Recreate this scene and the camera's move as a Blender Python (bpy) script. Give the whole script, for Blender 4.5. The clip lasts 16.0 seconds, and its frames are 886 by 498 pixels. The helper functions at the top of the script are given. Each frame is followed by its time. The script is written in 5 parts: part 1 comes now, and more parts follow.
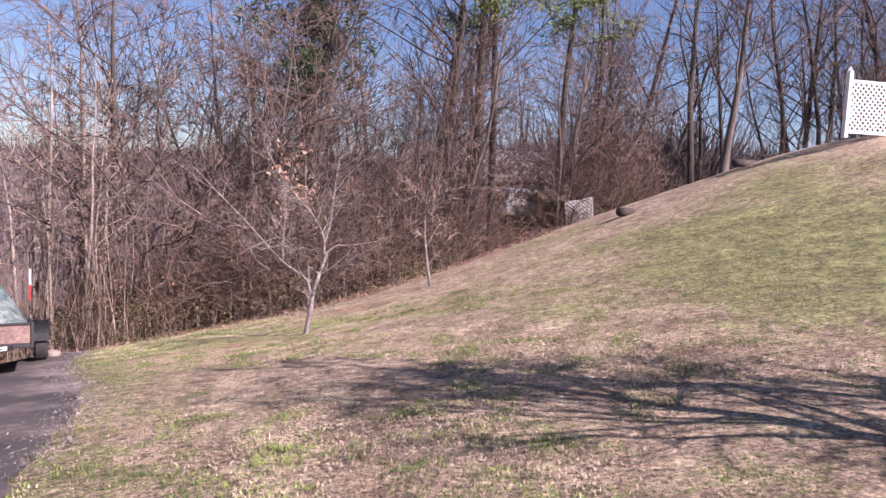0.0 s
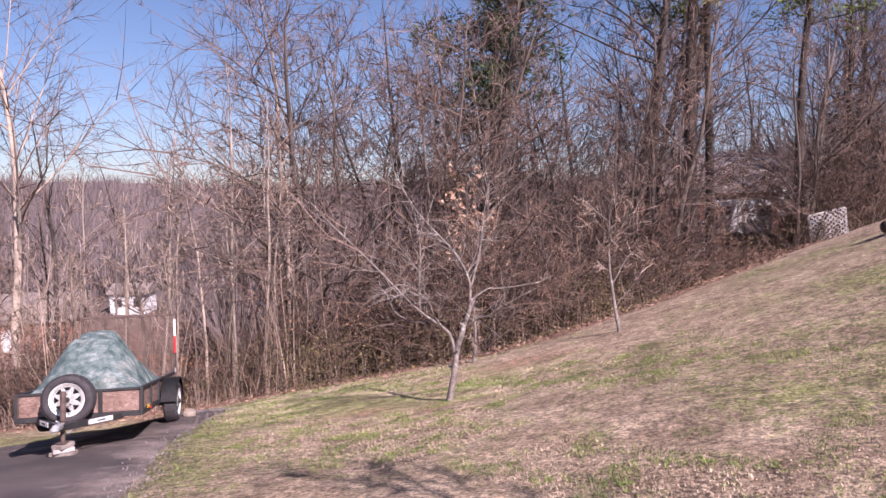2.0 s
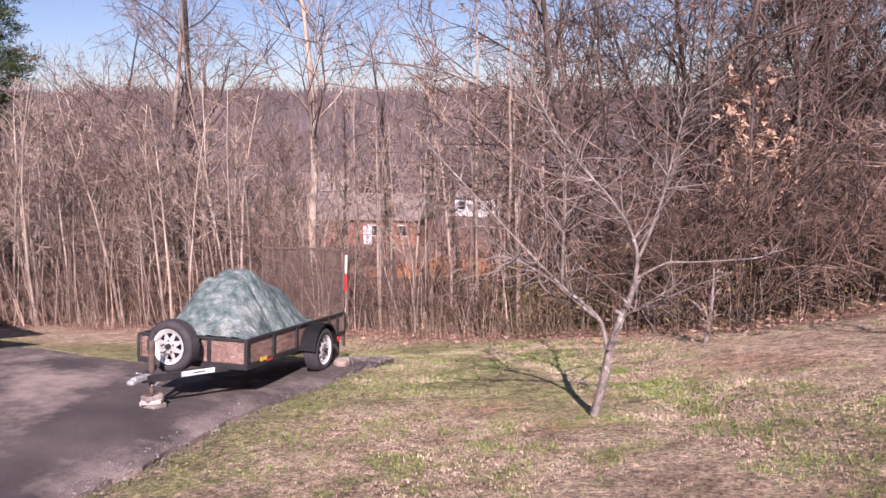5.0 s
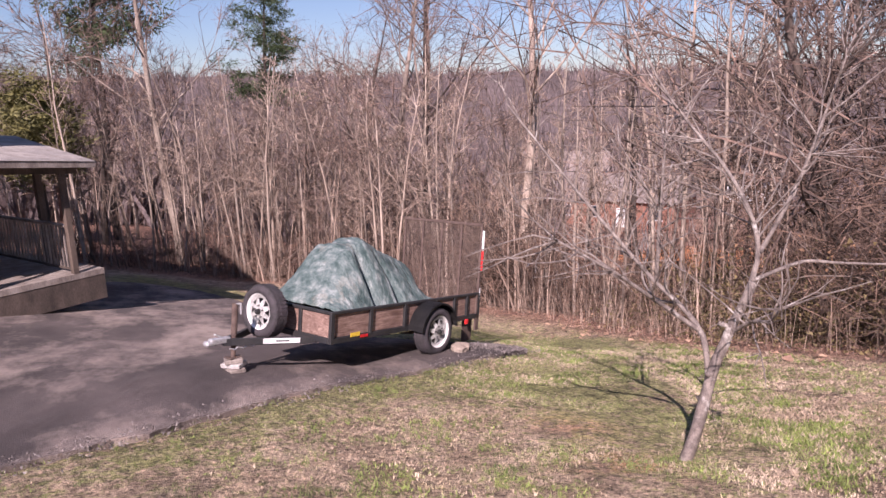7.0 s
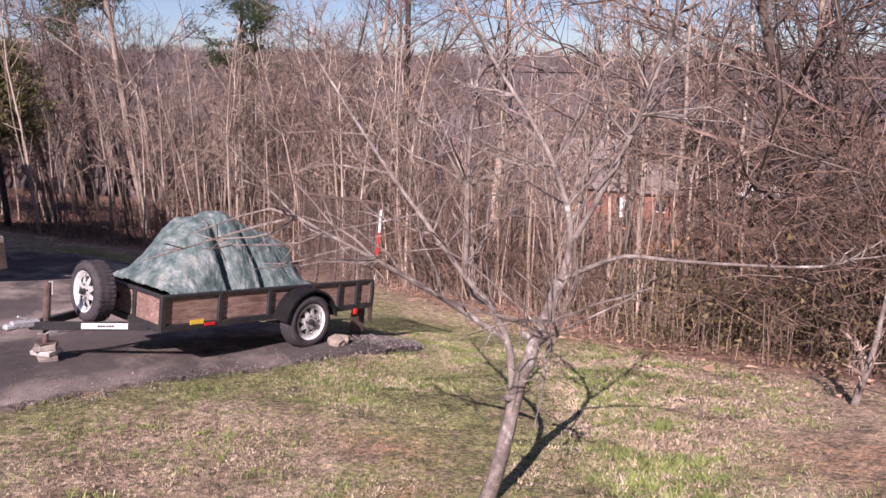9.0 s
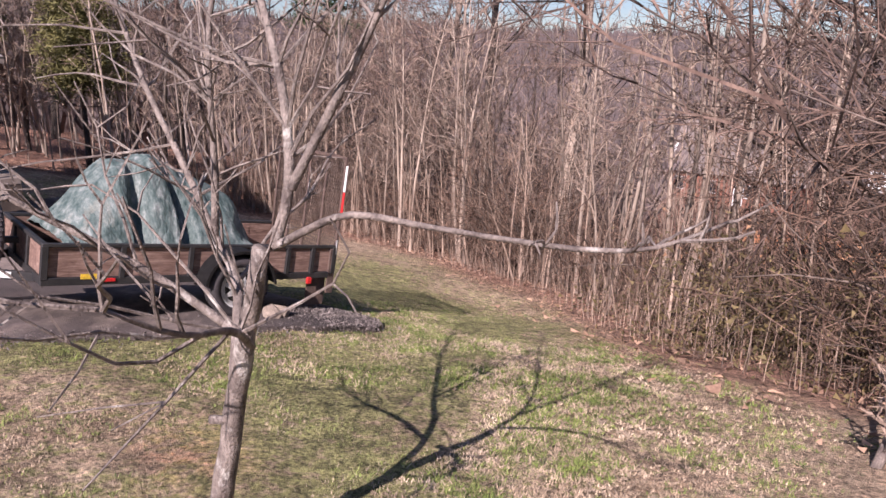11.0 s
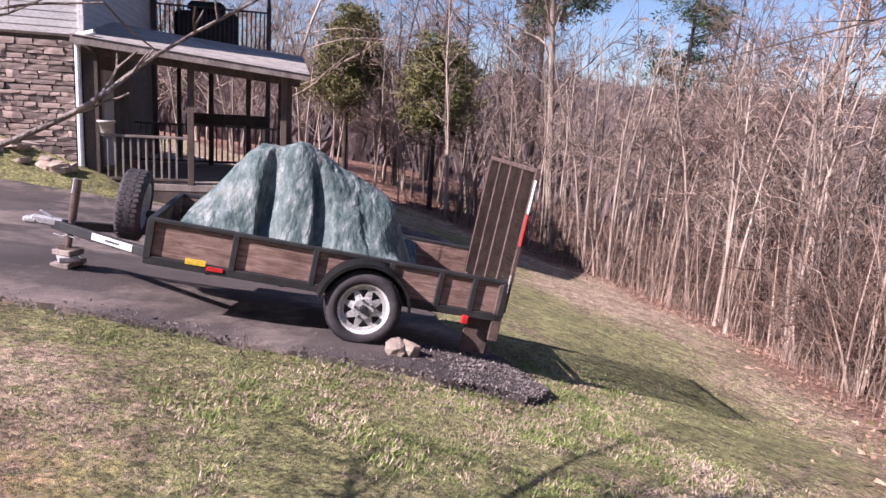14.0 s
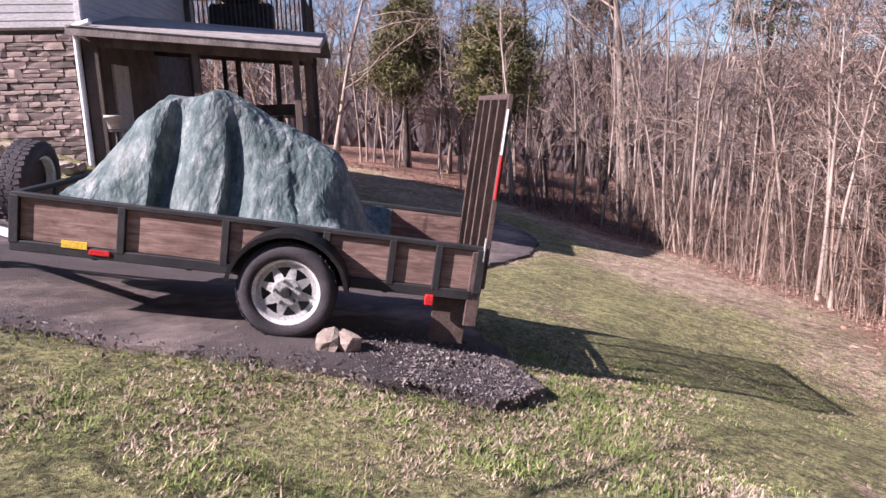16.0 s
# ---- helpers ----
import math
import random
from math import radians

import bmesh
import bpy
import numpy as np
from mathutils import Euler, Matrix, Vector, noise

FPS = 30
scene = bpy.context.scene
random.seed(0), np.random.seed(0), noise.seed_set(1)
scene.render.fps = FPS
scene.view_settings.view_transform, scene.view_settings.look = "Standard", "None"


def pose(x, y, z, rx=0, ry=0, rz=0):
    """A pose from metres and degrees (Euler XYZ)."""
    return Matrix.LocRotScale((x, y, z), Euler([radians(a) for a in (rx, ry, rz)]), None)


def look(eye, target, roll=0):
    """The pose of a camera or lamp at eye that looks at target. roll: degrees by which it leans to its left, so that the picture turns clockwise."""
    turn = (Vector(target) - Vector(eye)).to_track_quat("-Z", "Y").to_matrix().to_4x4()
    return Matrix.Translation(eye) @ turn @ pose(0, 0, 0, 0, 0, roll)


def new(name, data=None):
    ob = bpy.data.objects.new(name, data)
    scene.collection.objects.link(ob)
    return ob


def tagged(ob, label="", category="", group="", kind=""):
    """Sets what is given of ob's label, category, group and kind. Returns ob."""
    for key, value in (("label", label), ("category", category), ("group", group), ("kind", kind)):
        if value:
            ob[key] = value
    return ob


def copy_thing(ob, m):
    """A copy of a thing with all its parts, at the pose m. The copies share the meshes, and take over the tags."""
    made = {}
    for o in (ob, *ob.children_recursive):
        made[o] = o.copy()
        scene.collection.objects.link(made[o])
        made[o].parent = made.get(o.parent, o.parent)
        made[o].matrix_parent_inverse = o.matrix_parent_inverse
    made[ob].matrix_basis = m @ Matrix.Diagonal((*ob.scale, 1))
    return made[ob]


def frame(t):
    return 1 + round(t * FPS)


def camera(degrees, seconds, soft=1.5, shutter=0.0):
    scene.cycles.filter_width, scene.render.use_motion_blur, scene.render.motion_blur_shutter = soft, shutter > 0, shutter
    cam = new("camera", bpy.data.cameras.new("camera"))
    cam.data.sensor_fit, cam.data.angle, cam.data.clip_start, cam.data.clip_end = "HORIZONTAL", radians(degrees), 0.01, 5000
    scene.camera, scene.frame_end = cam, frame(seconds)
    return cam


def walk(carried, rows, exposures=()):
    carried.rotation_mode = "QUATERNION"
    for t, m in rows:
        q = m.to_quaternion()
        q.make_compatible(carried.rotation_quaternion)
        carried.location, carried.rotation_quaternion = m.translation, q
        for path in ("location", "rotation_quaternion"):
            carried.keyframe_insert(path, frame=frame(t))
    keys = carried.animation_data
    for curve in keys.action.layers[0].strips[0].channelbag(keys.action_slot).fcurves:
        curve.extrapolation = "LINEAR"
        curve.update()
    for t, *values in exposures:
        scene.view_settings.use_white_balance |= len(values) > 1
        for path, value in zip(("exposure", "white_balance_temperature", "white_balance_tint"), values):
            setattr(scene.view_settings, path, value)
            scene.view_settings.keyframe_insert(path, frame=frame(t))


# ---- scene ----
cam = camera(64.2, 16.0)
PATH = [
    (0, (0.104, 0.075, 1.307), (0.077, 2.067, 1.123), 2.7),
    (0.5, (0.324, 0.822, 1.338), (0.055, 2.802, 1.248), 0.8),
    (1, (0.467, 1.608, 1.358), (0.082, 3.565, 1.209), -0.5),
    (1.5, (0.612, 2.239, 1.42), (0.107, 4.168, 1.274), -0.2),
    (2, (0.74, 2.944, 1.412), (0.093, 4.831, 1.273), -0.6),
    (2.5, (0.909, 3.55, 1.433), (0.216, 5.419, 1.28), -2.0),
    (3, (1.04, 4.16, 1.457), (0.391, 6.04, 1.245), -0.4),
    (3.5, (1.207, 4.714, 1.453), (0.596, 6.597, 1.17), -0.3),
    (4, (1.324, 5.368, 1.431), (0.519, 7.177, 1.146), -0.3),
    (4.5, (1.566, 6.013, 1.489), (0.571, 7.718, 1.172), -2.4),
    (5, (1.515, 6.735, 1.628), (0.07, 8.063, 1.241), -1.3),
    (5.2, (1.504, 7.01, 1.611), (0.037, 8.339, 1.324), 2.6),
    (7.3, (1.511, 9.296, 1.219), (-0.33, 9.952, 0.795), -2.7),
    (7.5, (1.485, 9.486, 1.185), (-0.352, 10.16, 0.773), -2.8),
    (8, (1.388, 10.089, 1.092), (-0.452, 10.739, 0.653), 1.2),
    (8.5, (1.189, 10.503, 0.998), (-0.656, 11.137, 0.558), -0.6),
    (8.7, (1.122, 10.646, 0.988), (-0.707, 11.311, 0.529), -0.2),
    (10.8, (0.241, 12.756, 0.653), (-1.653, 13.131, 0.134), 1.3),
    (11, (0.16, 12.88, 0.582), (-1.737, 13.224, 0.052), 1.6),
    (11.5, (-0.172, 13.295, 0.452), (-2.081, 13.41, -0.134), 1.2),
    (12, (-0.532, 13.658, 0.292), (-2.454, 13.743, -0.253), 1.6),
    (12.5, (-0.771, 13.923, 0.258), (-2.67, 13.757, -0.348), 1.0),
    (13, (-1.124, 14.154, 0.119), (-3.047, 13.92, -0.379), 3.7),
    (13.5, (-1.455, 14.396, 0.019), (-3.323, 13.869, -0.46), 3.8),
    (14, (-1.845, 14.554, -0.104), (-3.692, 13.892, -0.493), 3.6),
    (14.5, (-2.218, 14.704, -0.224), (-3.965, 13.777, -0.522), 3.0),
    (15, (-2.619, 14.847, -0.339), (-4.349, 13.885, -0.63), 2.4),
    (15.5, (-3.041, 14.955, -0.484), (-4.706, 13.905, -0.834), 0.3),
    (16, (-3.53, 14.969, -0.604), (-5.265, 14.063, -1.012), -1.6),
]
walk(cam, [(t, look(eye, target, roll)) for t, eye, target, roll in PATH], [(0, 0.98, 6000, 31), (2.5, 0.82, 6080, 33), (4, 0.84, 6150, 33), (8, 0.70, 6250, 32), (12, 0.70, 6200, 26), (14, 1.03, 5930, 28), (16, 1.06, 5930, 29)])

# ---- light ----
SUN = Vector((0.641, -0.449, 0.6225)).normalized()
world = bpy.data.worlds.new("world")
scene.world = world
world.use_nodes = True
wn = world.node_tree.nodes
sky = wn.new("ShaderNodeTexSky")
sky.sky_type, sky.sun_disc = "NISHITA", False
sky.sun_elevation, sky.sun_rotation = math.asin(SUN.z), math.atan2(SUN.x, SUN.y)
sky.altitude, sky.air_density, sky.dust_density, sky.ozone_density = 300, 1.0, 0.5, 3.2
wn["Background"].inputs[1].default_value = 0.06
world.node_tree.links.new(sky.outputs[0], wn["Background"].inputs[0])
lamp = bpy.data.lights.new("sun", "SUN")
lamp.energy, lamp.angle, lamp.color = 5.0, radians(0.5), (1.0, 0.90, 0.80)
sun = new("sun", lamp)
sun.matrix_world = look((60, -40, 60), Vector((60, -40, 60)) - SUN)


# ---- materials ----
def nodes_of(name, rough=0.8, metal=0.0):
    m = bpy.data.materials.new(name)
    m.use_nodes = True
    n, l = m.node_tree.nodes, m.node_tree.links
    b = n["Principled BSDF"]
    b.inputs["Roughness"].default_value, b.inputs["Metallic"].default_value = rough, metal
    return m, n, l, b


def noise_node(n, l, scale, detail=4.0, coords=None, rough=0.6):
    t = n.new("ShaderNodeTexNoise")
    t.inputs["Scale"].default_value, t.inputs["Detail"].default_value, t.inputs["Roughness"].default_value = scale, detail, rough
    if coords is not None:
        l.new(coords, t.inputs["Vector"])
    return t


def ramp_node(n, l, source, stops):
    r = n.new("ShaderNodeValToRGB")
    e = r.color_ramp.elements
    while len(e) < len(stops):
        e.new(0.5)
    for item, (p, c) in zip(e, stops):
        item.position, item.color = p, (*c, 1)
    l.new(source, r.inputs[0])
    return r


def mix_node(n, l, factor, a, b, mode="MIX"):
    m = n.new("ShaderNodeMix")
    m.data_type, m.blend_type = "RGBA", mode
    for socket, value in ((m.inputs[0], factor), (m.inputs[6], a), (m.inputs[7], b)):
        if isinstance(value, bpy.types.NodeSocket):
            l.new(value, socket)
        elif isinstance(value, tuple):
            socket.default_value = (*value, 1)
        else:
            socket.default_value = value
    return m.outputs[2]


def surface(name, dark, light, scale=8.0, fine=60.0, rough=0.8, metal=0.0, bump=0.3, stretch=(1, 1, 1), vary=0.0, island=0.0, worn=None, wear=0.62, soft=0.05):
    """A base colour between two shades at a coarse and a fine scale, relief, and wear patches of a third colour."""
    m, n, l, b = nodes_of(name, rough, metal)
    tc = n.new("ShaderNodeTexCoord")
    mp = n.new("ShaderNodeMapping")
    mp.inputs["Scale"].default_value = stretch
    l.new(tc.outputs["Object"], mp.inputs["Vector"])
    v = mp.outputs[0]
    a, f = noise_node(n, l, scale, 5, v), noise_node(n, l, fine, 3, v)
    c = ramp_node(n, l, a.outputs[0], [(0.32, dark), (0.68, light)]).outputs[0]
    g = ramp_node(n, l, f.outputs[0], [(0.3, (0.62, 0.62, 0.62)), (0.7, (1.25, 1.25, 1.25))]).outputs[0]
    c = mix_node(n, l, 0.8, c, g, "MULTIPLY")
    if worn:
        w = noise_node(n, l, scale * 0.6, 6, v, 0.7)
        k = ramp_node(n, l, w.outputs[0], [(wear - soft, (0, 0, 0)), (wear + soft, (1, 1, 1))]).outputs[0]
        c = mix_node(n, l, k, c, worn)
    for amount, kind, socket in ((vary, "ShaderNodeObjectInfo", "Random"), (island, "ShaderNodeNewGeometry", "Random Per Island")):
        if amount:
            s = n.new(kind)
            lo, hi = 1 - amount, 1 + amount
            c = mix_node(n, l, 1.0, c, ramp_node(n, l, s.outputs[socket], [(0, (lo, lo, lo)), (1, (hi, hi * 0.98, hi * 0.95))]).outputs[0], "MULTIPLY")
    l.new(c, b.inputs["Base Color"])
    if bump:
        bp = n.new("ShaderNodeBump")
        bp.inputs["Strength"].default_value, bp.inputs["Distance"].default_value = bump, 0.02
        l.new(f.outputs[0], bp.inputs["Height"])
        l.new(bp.outputs[0], b.inputs["Normal"])
    return m


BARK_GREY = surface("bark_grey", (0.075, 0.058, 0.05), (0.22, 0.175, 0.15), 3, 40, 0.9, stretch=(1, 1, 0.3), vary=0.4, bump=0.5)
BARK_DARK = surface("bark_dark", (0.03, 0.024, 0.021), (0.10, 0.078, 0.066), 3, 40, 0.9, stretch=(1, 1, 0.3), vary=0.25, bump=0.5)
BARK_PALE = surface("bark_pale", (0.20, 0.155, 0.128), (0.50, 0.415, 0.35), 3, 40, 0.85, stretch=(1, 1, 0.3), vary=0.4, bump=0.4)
BARK_PEACH = surface("bark_peach", (0.10, 0.078, 0.07), (0.34, 0.285, 0.25), 14, 90, 0.7, stretch=(1, 1, 0.8), bump=0.6, worn=(0.5, 0.46, 0.42), wear=0.62)
TWIG = surface("twig", (0.085, 0.056, 0.047), (0.25, 0.175, 0.145), 2, 20, 0.9, island=0.62, bump=0)
TWIG_PALE = surface("twig_pale", (0.16, 0.115, 0.09), (0.42, 0.325, 0.265), 2, 20, 0.9, island=0.55, bump=0)
BRUSH = surface("brush_stem", (0.05, 0.033, 0.026), (0.25, 0.165, 0.125), 1.2, 20, 0.9, island=0.7, bump=0)
# winter grey-brown of distant trees with haze mixed into the base colour
FAR_HAZE_TWIG = surface("far_woods", (0.09, 0.072, 0.074), (0.205, 0.165, 0.166), 0.05, 2, 0.95, island=0.35, bump=0)
BRAMBLE = surface("bramble_leaf", (0.06, 0.05, 0.02), (0.20, 0.15, 0.07), 1.1, 30, 0.75, island=0.5, bump=0)
RUSTY_LEAF = surface("rusty_leaf", (0.20, 0.105, 0.055), (0.38, 0.22, 0.13), 2, 30, 0.8, island=0.4, bump=0)
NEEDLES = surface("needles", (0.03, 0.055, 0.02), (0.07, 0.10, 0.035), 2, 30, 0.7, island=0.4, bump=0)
# lighter pine needles, the sunlit tone put into the yellow-green itself
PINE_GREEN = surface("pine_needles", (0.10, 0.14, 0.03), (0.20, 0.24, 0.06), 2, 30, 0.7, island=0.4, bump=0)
CEDAR = surface("cedar_needles", (0.10, 0.10, 0.032), (0.21, 0.195, 0.07), 2, 30, 0.7, island=0.4, bump=0)
DRY_LEAF = surface("dry_leaf", (0.32, 0.19, 0.12), (0.55, 0.38, 0.28), 3, 30, 0.8, island=0.4, bump=0)
LITTER = surface("leaf_litter", (0.20, 0.12, 0.085), (0.42, 0.28, 0.20), 2, 30, 0.9, island=0.5, bump=0)


def lawn_material():
    m, n, l, b = nodes_of("lawn", 0.95)
    tc = n.new("ShaderNodeTexCoord")
    v = tc.outputs["Object"]
    big, mid, fine = noise_node(n, l, 0.28, 3, v), noise_node(n, l, 1.6, 5, v, 0.7), noise_node(n, l, 26, 5, v, 0.8)
    at = n.new("ShaderNodeAttribute")
    at.attribute_name = "zone"
    sep = n.new("ShaderNodeSeparateColor")
    l.new(at.outputs["Color"], sep.inputs[0])
    straw = ramp_node(n, l, mid.outputs[0], [(0.3, (0.23, 0.16, 0.11)), (0.5, (0.44, 0.33, 0.24)), (0.72, (0.64, 0.51, 0.38))]).outputs[0]
    green = ramp_node(n, l, mid.outputs[0], [(0.3, (0.115, 0.125, 0.042)), (0.7, (0.32, 0.335, 0.12))]).outputs[0]
    add = n.new("ShaderNodeMath")
    add.operation = "ADD"
    l.new(big.outputs[0], add.inputs[0])
    l.new(sep.outputs[1], add.inputs[1])
    add2 = n.new("ShaderNodeMath")
    add2.operation, add2.use_clamp = "MULTIPLY_ADD", False
    l.new(mid.outputs[0], add2.inputs[0])
    add2.inputs[1].default_value = 0.5
    l.new(add.outputs[0], add2.inputs[2])
    tuft = noise_node(n, l, 9, 5, v, 0.72)
    add3 = n.new("ShaderNodeMath")
    add3.operation = "MULTIPLY_ADD"
    l.new(tuft.outputs[0], add3.inputs[0])
    add3.inputs[1].default_value = 1.3
    l.new(add2.outputs[0], add3.inputs[2])
    half = n.new("ShaderNodeMath")
    half.operation = "MULTIPLY"
    l.new(add3.outputs[0], half.inputs[0])
    half.inputs[1].default_value = 0.5
    k = ramp_node(n, l, half.outputs[0], [(0.72, (0, 0, 0)), (0.82, (0.85, 0.85, 0.85))]).outputs[0]
    c = mix_node(n, l, k, straw, green)
    wood = ramp_node(n, l, mid.outputs[0], [(0.3, (0.16, 0.085, 0.062)), (0.7, (0.40, 0.225, 0.165))]).outputs[0]
    c = mix_node(n, l, sep.outputs[0], c, wood)
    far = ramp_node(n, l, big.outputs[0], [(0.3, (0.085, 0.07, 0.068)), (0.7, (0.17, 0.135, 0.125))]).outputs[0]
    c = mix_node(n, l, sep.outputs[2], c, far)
    clump = noise_node(n, l, 7, 4, v, 0.75)
    amount = n.new("ShaderNodeMath")
    amount.operation = "MULTIPLY"
    l.new(at.outputs["Alpha"], amount.inputs[0])
    l.new(ramp_node(n, l, clump.outputs[0], [(0.35, (0, 0, 0)), (0.6, (1, 1, 1))]).outputs[0], amount.inputs[1])
    c = mix_node(n, l, amount.outputs[0], c, (0.42, 0.19, 0.10))
    g = ramp_node(n, l, fine.outputs[0], [(0.38, (0.2, 0.18, 0.16)), (0.51, (1.05, 1.03, 1.0)), (0.64, (1.8, 1.78, 1.7))]).outputs[0]
    c = mix_node(n, l, 0.9, c, g, "MULTIPLY")
    c = mix_node(n, l, 0.8, c, ramp_node(n, l, clump.outputs[0], [(0.34, (0.28, 0.27, 0.24)), (0.5, (0.95, 0.94, 0.92)), (0.64, (1.45, 1.43, 1.4))]).outputs[0], "MULTIPLY")
    l.new(c, b.inputs["Base Color"])
    bp = n.new("ShaderNodeBump")
    bp.inputs["Strength"].default_value, bp.inputs["Distance"].default_value = 1.0, 0.05
    l.new(fine.outputs[0], bp.inputs["Height"])
    l.new(bp.outputs[0], b.inputs["Normal"])
    return m


LAWN = lawn_material()
BLADE = surface("grass_blade", (0.26, 0.19, 0.13), (0.62, 0.50, 0.38), 1.4, 9, 0.9, island=0.5, bump=0, worn=(0.40, 0.33, 0.19), wear=0.64)
BLADE_GREEN = surface("green_blade", (0.09, 0.13, 0.03), (0.27, 0.33, 0.09), 1.4, 9, 0.8, island=0.5, bump=0)
ASPHALT = surface("asphalt", (0.062, 0.05, 0.048), (0.15, 0.12, 0.112), 0.8, 90, 0.95, bump=0.8, worn=(0.40, 0.32, 0.275), wear=0.56, stretch=(0.7, 1.3, 1), soft=0.09)
CRUMB = surface("asphalt_crumb", (0.09, 0.078, 0.076), (0.33, 0.29, 0.275), 9, 70, 0.95, bump=0.5, island=0.35)
STONE = surface("field_stone", (0.30, 0.235, 0.19), (0.48, 0.40, 0.33), 6, 50, 0.9, bump=0.5, vary=0.3)
BLACK_STEEL = surface("black_steel", (0.018, 0.018, 0.02), (0.04, 0.038, 0.038), 6, 60, 0.55, bump=0.15, worn=(0.10, 0.06, 0.045), wear=0.7)
RUST_STEEL = surface("rusty_steel", (0.07, 0.045, 0.038), (0.16, 0.11, 0.09), 12, 80, 0.8, bump=0.3)
MESH_STEEL = surface("gate_mesh_steel", (0.10, 0.072, 0.06), (0.24, 0.175, 0.145), 12, 80, 0.8, bump=0.2)
RUBBER = surface("rubber", (0.035, 0.034, 0.034), (0.075, 0.062, 0.07), 8, 90, 0.85, bump=0.3)
WHITE_RIM = surface("white_rim", (0.68, 0.67, 0.64), (0.83, 0.82, 0.8), 7, 60, 0.4, bump=0.05, worn=(0.45, 0.38, 0.31), wear=0.72)
HUB = surface("hub_metal", (0.06, 0.06, 0.06), (0.25, 0.24, 0.23), 20, 90, 0.45, 0.6)
GALV = surface("galvanised", (0.45, 0.45, 0.46), (0.72, 0.72, 0.72), 9, 60, 0.4, 0.5, bump=0.1, worn=(0.3, 0.22, 0.17), wear=0.72)
RED_PLASTIC = surface("red_plastic", (0.55, 0.02, 0.02), (0.72, 0.04, 0.04), 8, 60, 0.35, bump=0.05)
YELLOW = surface("yellow_tape", (0.75, 0.48, 0.03), (0.85, 0.60, 0.08), 12, 60, 0.5, bump=0.05, worn=(0.2, 0.13, 0.06), wear=0.58)
WHITE_PLASTIC = surface("white_plastic", (0.72, 0.72, 0.71), (0.84, 0.84, 0.83), 5, 40, 0.5, bump=0.05)
SIDING = surface("siding", (0.46, 0.445, 0.43), (0.57, 0.555, 0.54), 3, 40, 0.6, stretch=(0.4, 0.4, 2), bump=0.1, vary=0.04)
TRIM = surface("trim_paint", (0.62, 0.60, 0.57), (0.80, 0.78, 0.75), 5, 40, 0.6, bump=0.15, worn=(0.4, 0.35, 0.31), wear=0.68)
DARK_WOOD = surface("dark_wood", (0.055, 0.042, 0.035), (0.14, 0.105, 0.085), 4, 50, 0.85, stretch=(1, 1, 0.4), bump=0.3, vary=0.15)
GREY_WOOD = surface("grey_wood", (0.16, 0.13, 0.115), (0.32, 0.28, 0.25), 4, 50, 0.85, stretch=(1, 1, 0.4), bump=0.3, vary=0.2)
SHINGLE = surface("roof_shingle", (0.26, 0.235, 0.22), (0.42, 0.385, 0.36), 5, 60, 0.95, bump=0.5, vary=0.15)
# porch wall, its base colour darkened for the shade under the roof
SHADED_INTERIOR = surface("porch_wall", (0.10, 0.085, 0.075), (0.19, 0.165, 0.145), 3, 40, 0.8)
CLAY = surface("clay_pot", (0.45, 0.40, 0.36), (0.66, 0.60, 0.55), 8, 60, 0.8)
RED_PAINT = surface("dull_red_paint", (0.22, 0.03, 0.025), (0.32, 0.05, 0.04), 4, 40, 0.4, bump=0.05)
RED_EARTH = surface("red_earth", (0.34, 0.13, 0.055), (0.52, 0.22, 0.10), 3, 40, 0.95, bump=0.5)
BRICK = surface("brick", (0.22, 0.10, 0.075), (0.36, 0.18, 0.13), 5, 60, 0.9, bump=0.3)
WHITE_PAINT = surface("white_paint", (0.70, 0.70, 0.70), (0.84, 0.84, 0.84), 3, 40, 0.5, bump=0.1)
FAR_ROOF = surface("far_roof", (0.16, 0.13, 0.12), (0.30, 0.25, 0.23), 2, 20, 0.9, vary=0.3)
MORTAR = surface("mortar", (0.10, 0.085, 0.075), (0.19, 0.165, 0.145), 5, 60, 0.95, bump=0.4)
CONCRETE = surface("concrete", (0.35, 0.32, 0.30), (0.52, 0.49, 0.46), 6, 70, 0.9, bump=0.4)
SHADE_CLOTH = surface("awning_cloth", (0.09, 0.09, 0.13), (0.16, 0.16, 0.22), 3, 60, 0.9, bump=0.2)


def plywood_material():
    m, n, l, b = nodes_of("plywood", 0.75)
    tc = n.new("ShaderNodeTexCoord")
    mp = n.new("ShaderNodeMapping")
    mp.inputs["Scale"].default_value = (0.9, 3, 7.5)
    l.new(tc.outputs["Object"], mp.inputs["Vector"])
    w = noise_node(n, l, 3.2, 6, mp.outputs[0], 0.65)
    w.inputs["Distortion"].default_value = 1.6
    c = ramp_node(n, l, w.outputs[0], [(0.32, (0.13, 0.075, 0.058)), (0.5, (0.25, 0.16, 0.13)), (0.68, (0.38, 0.27, 0.22))]).outputs[0]
    s = noise_node(n, l, 3.0, 5, tc.outputs["Object"], 0.7)
    c = mix_node(n, l, 0.7, c, ramp_node(n, l, s.outputs[0], [(0.3, (0.5, 0.45, 0.43)), (0.7, (1.35, 1.35, 1.35))]).outputs[0], "MULTIPLY")
    l.new(c, b.inputs["Base Color"])
    return m


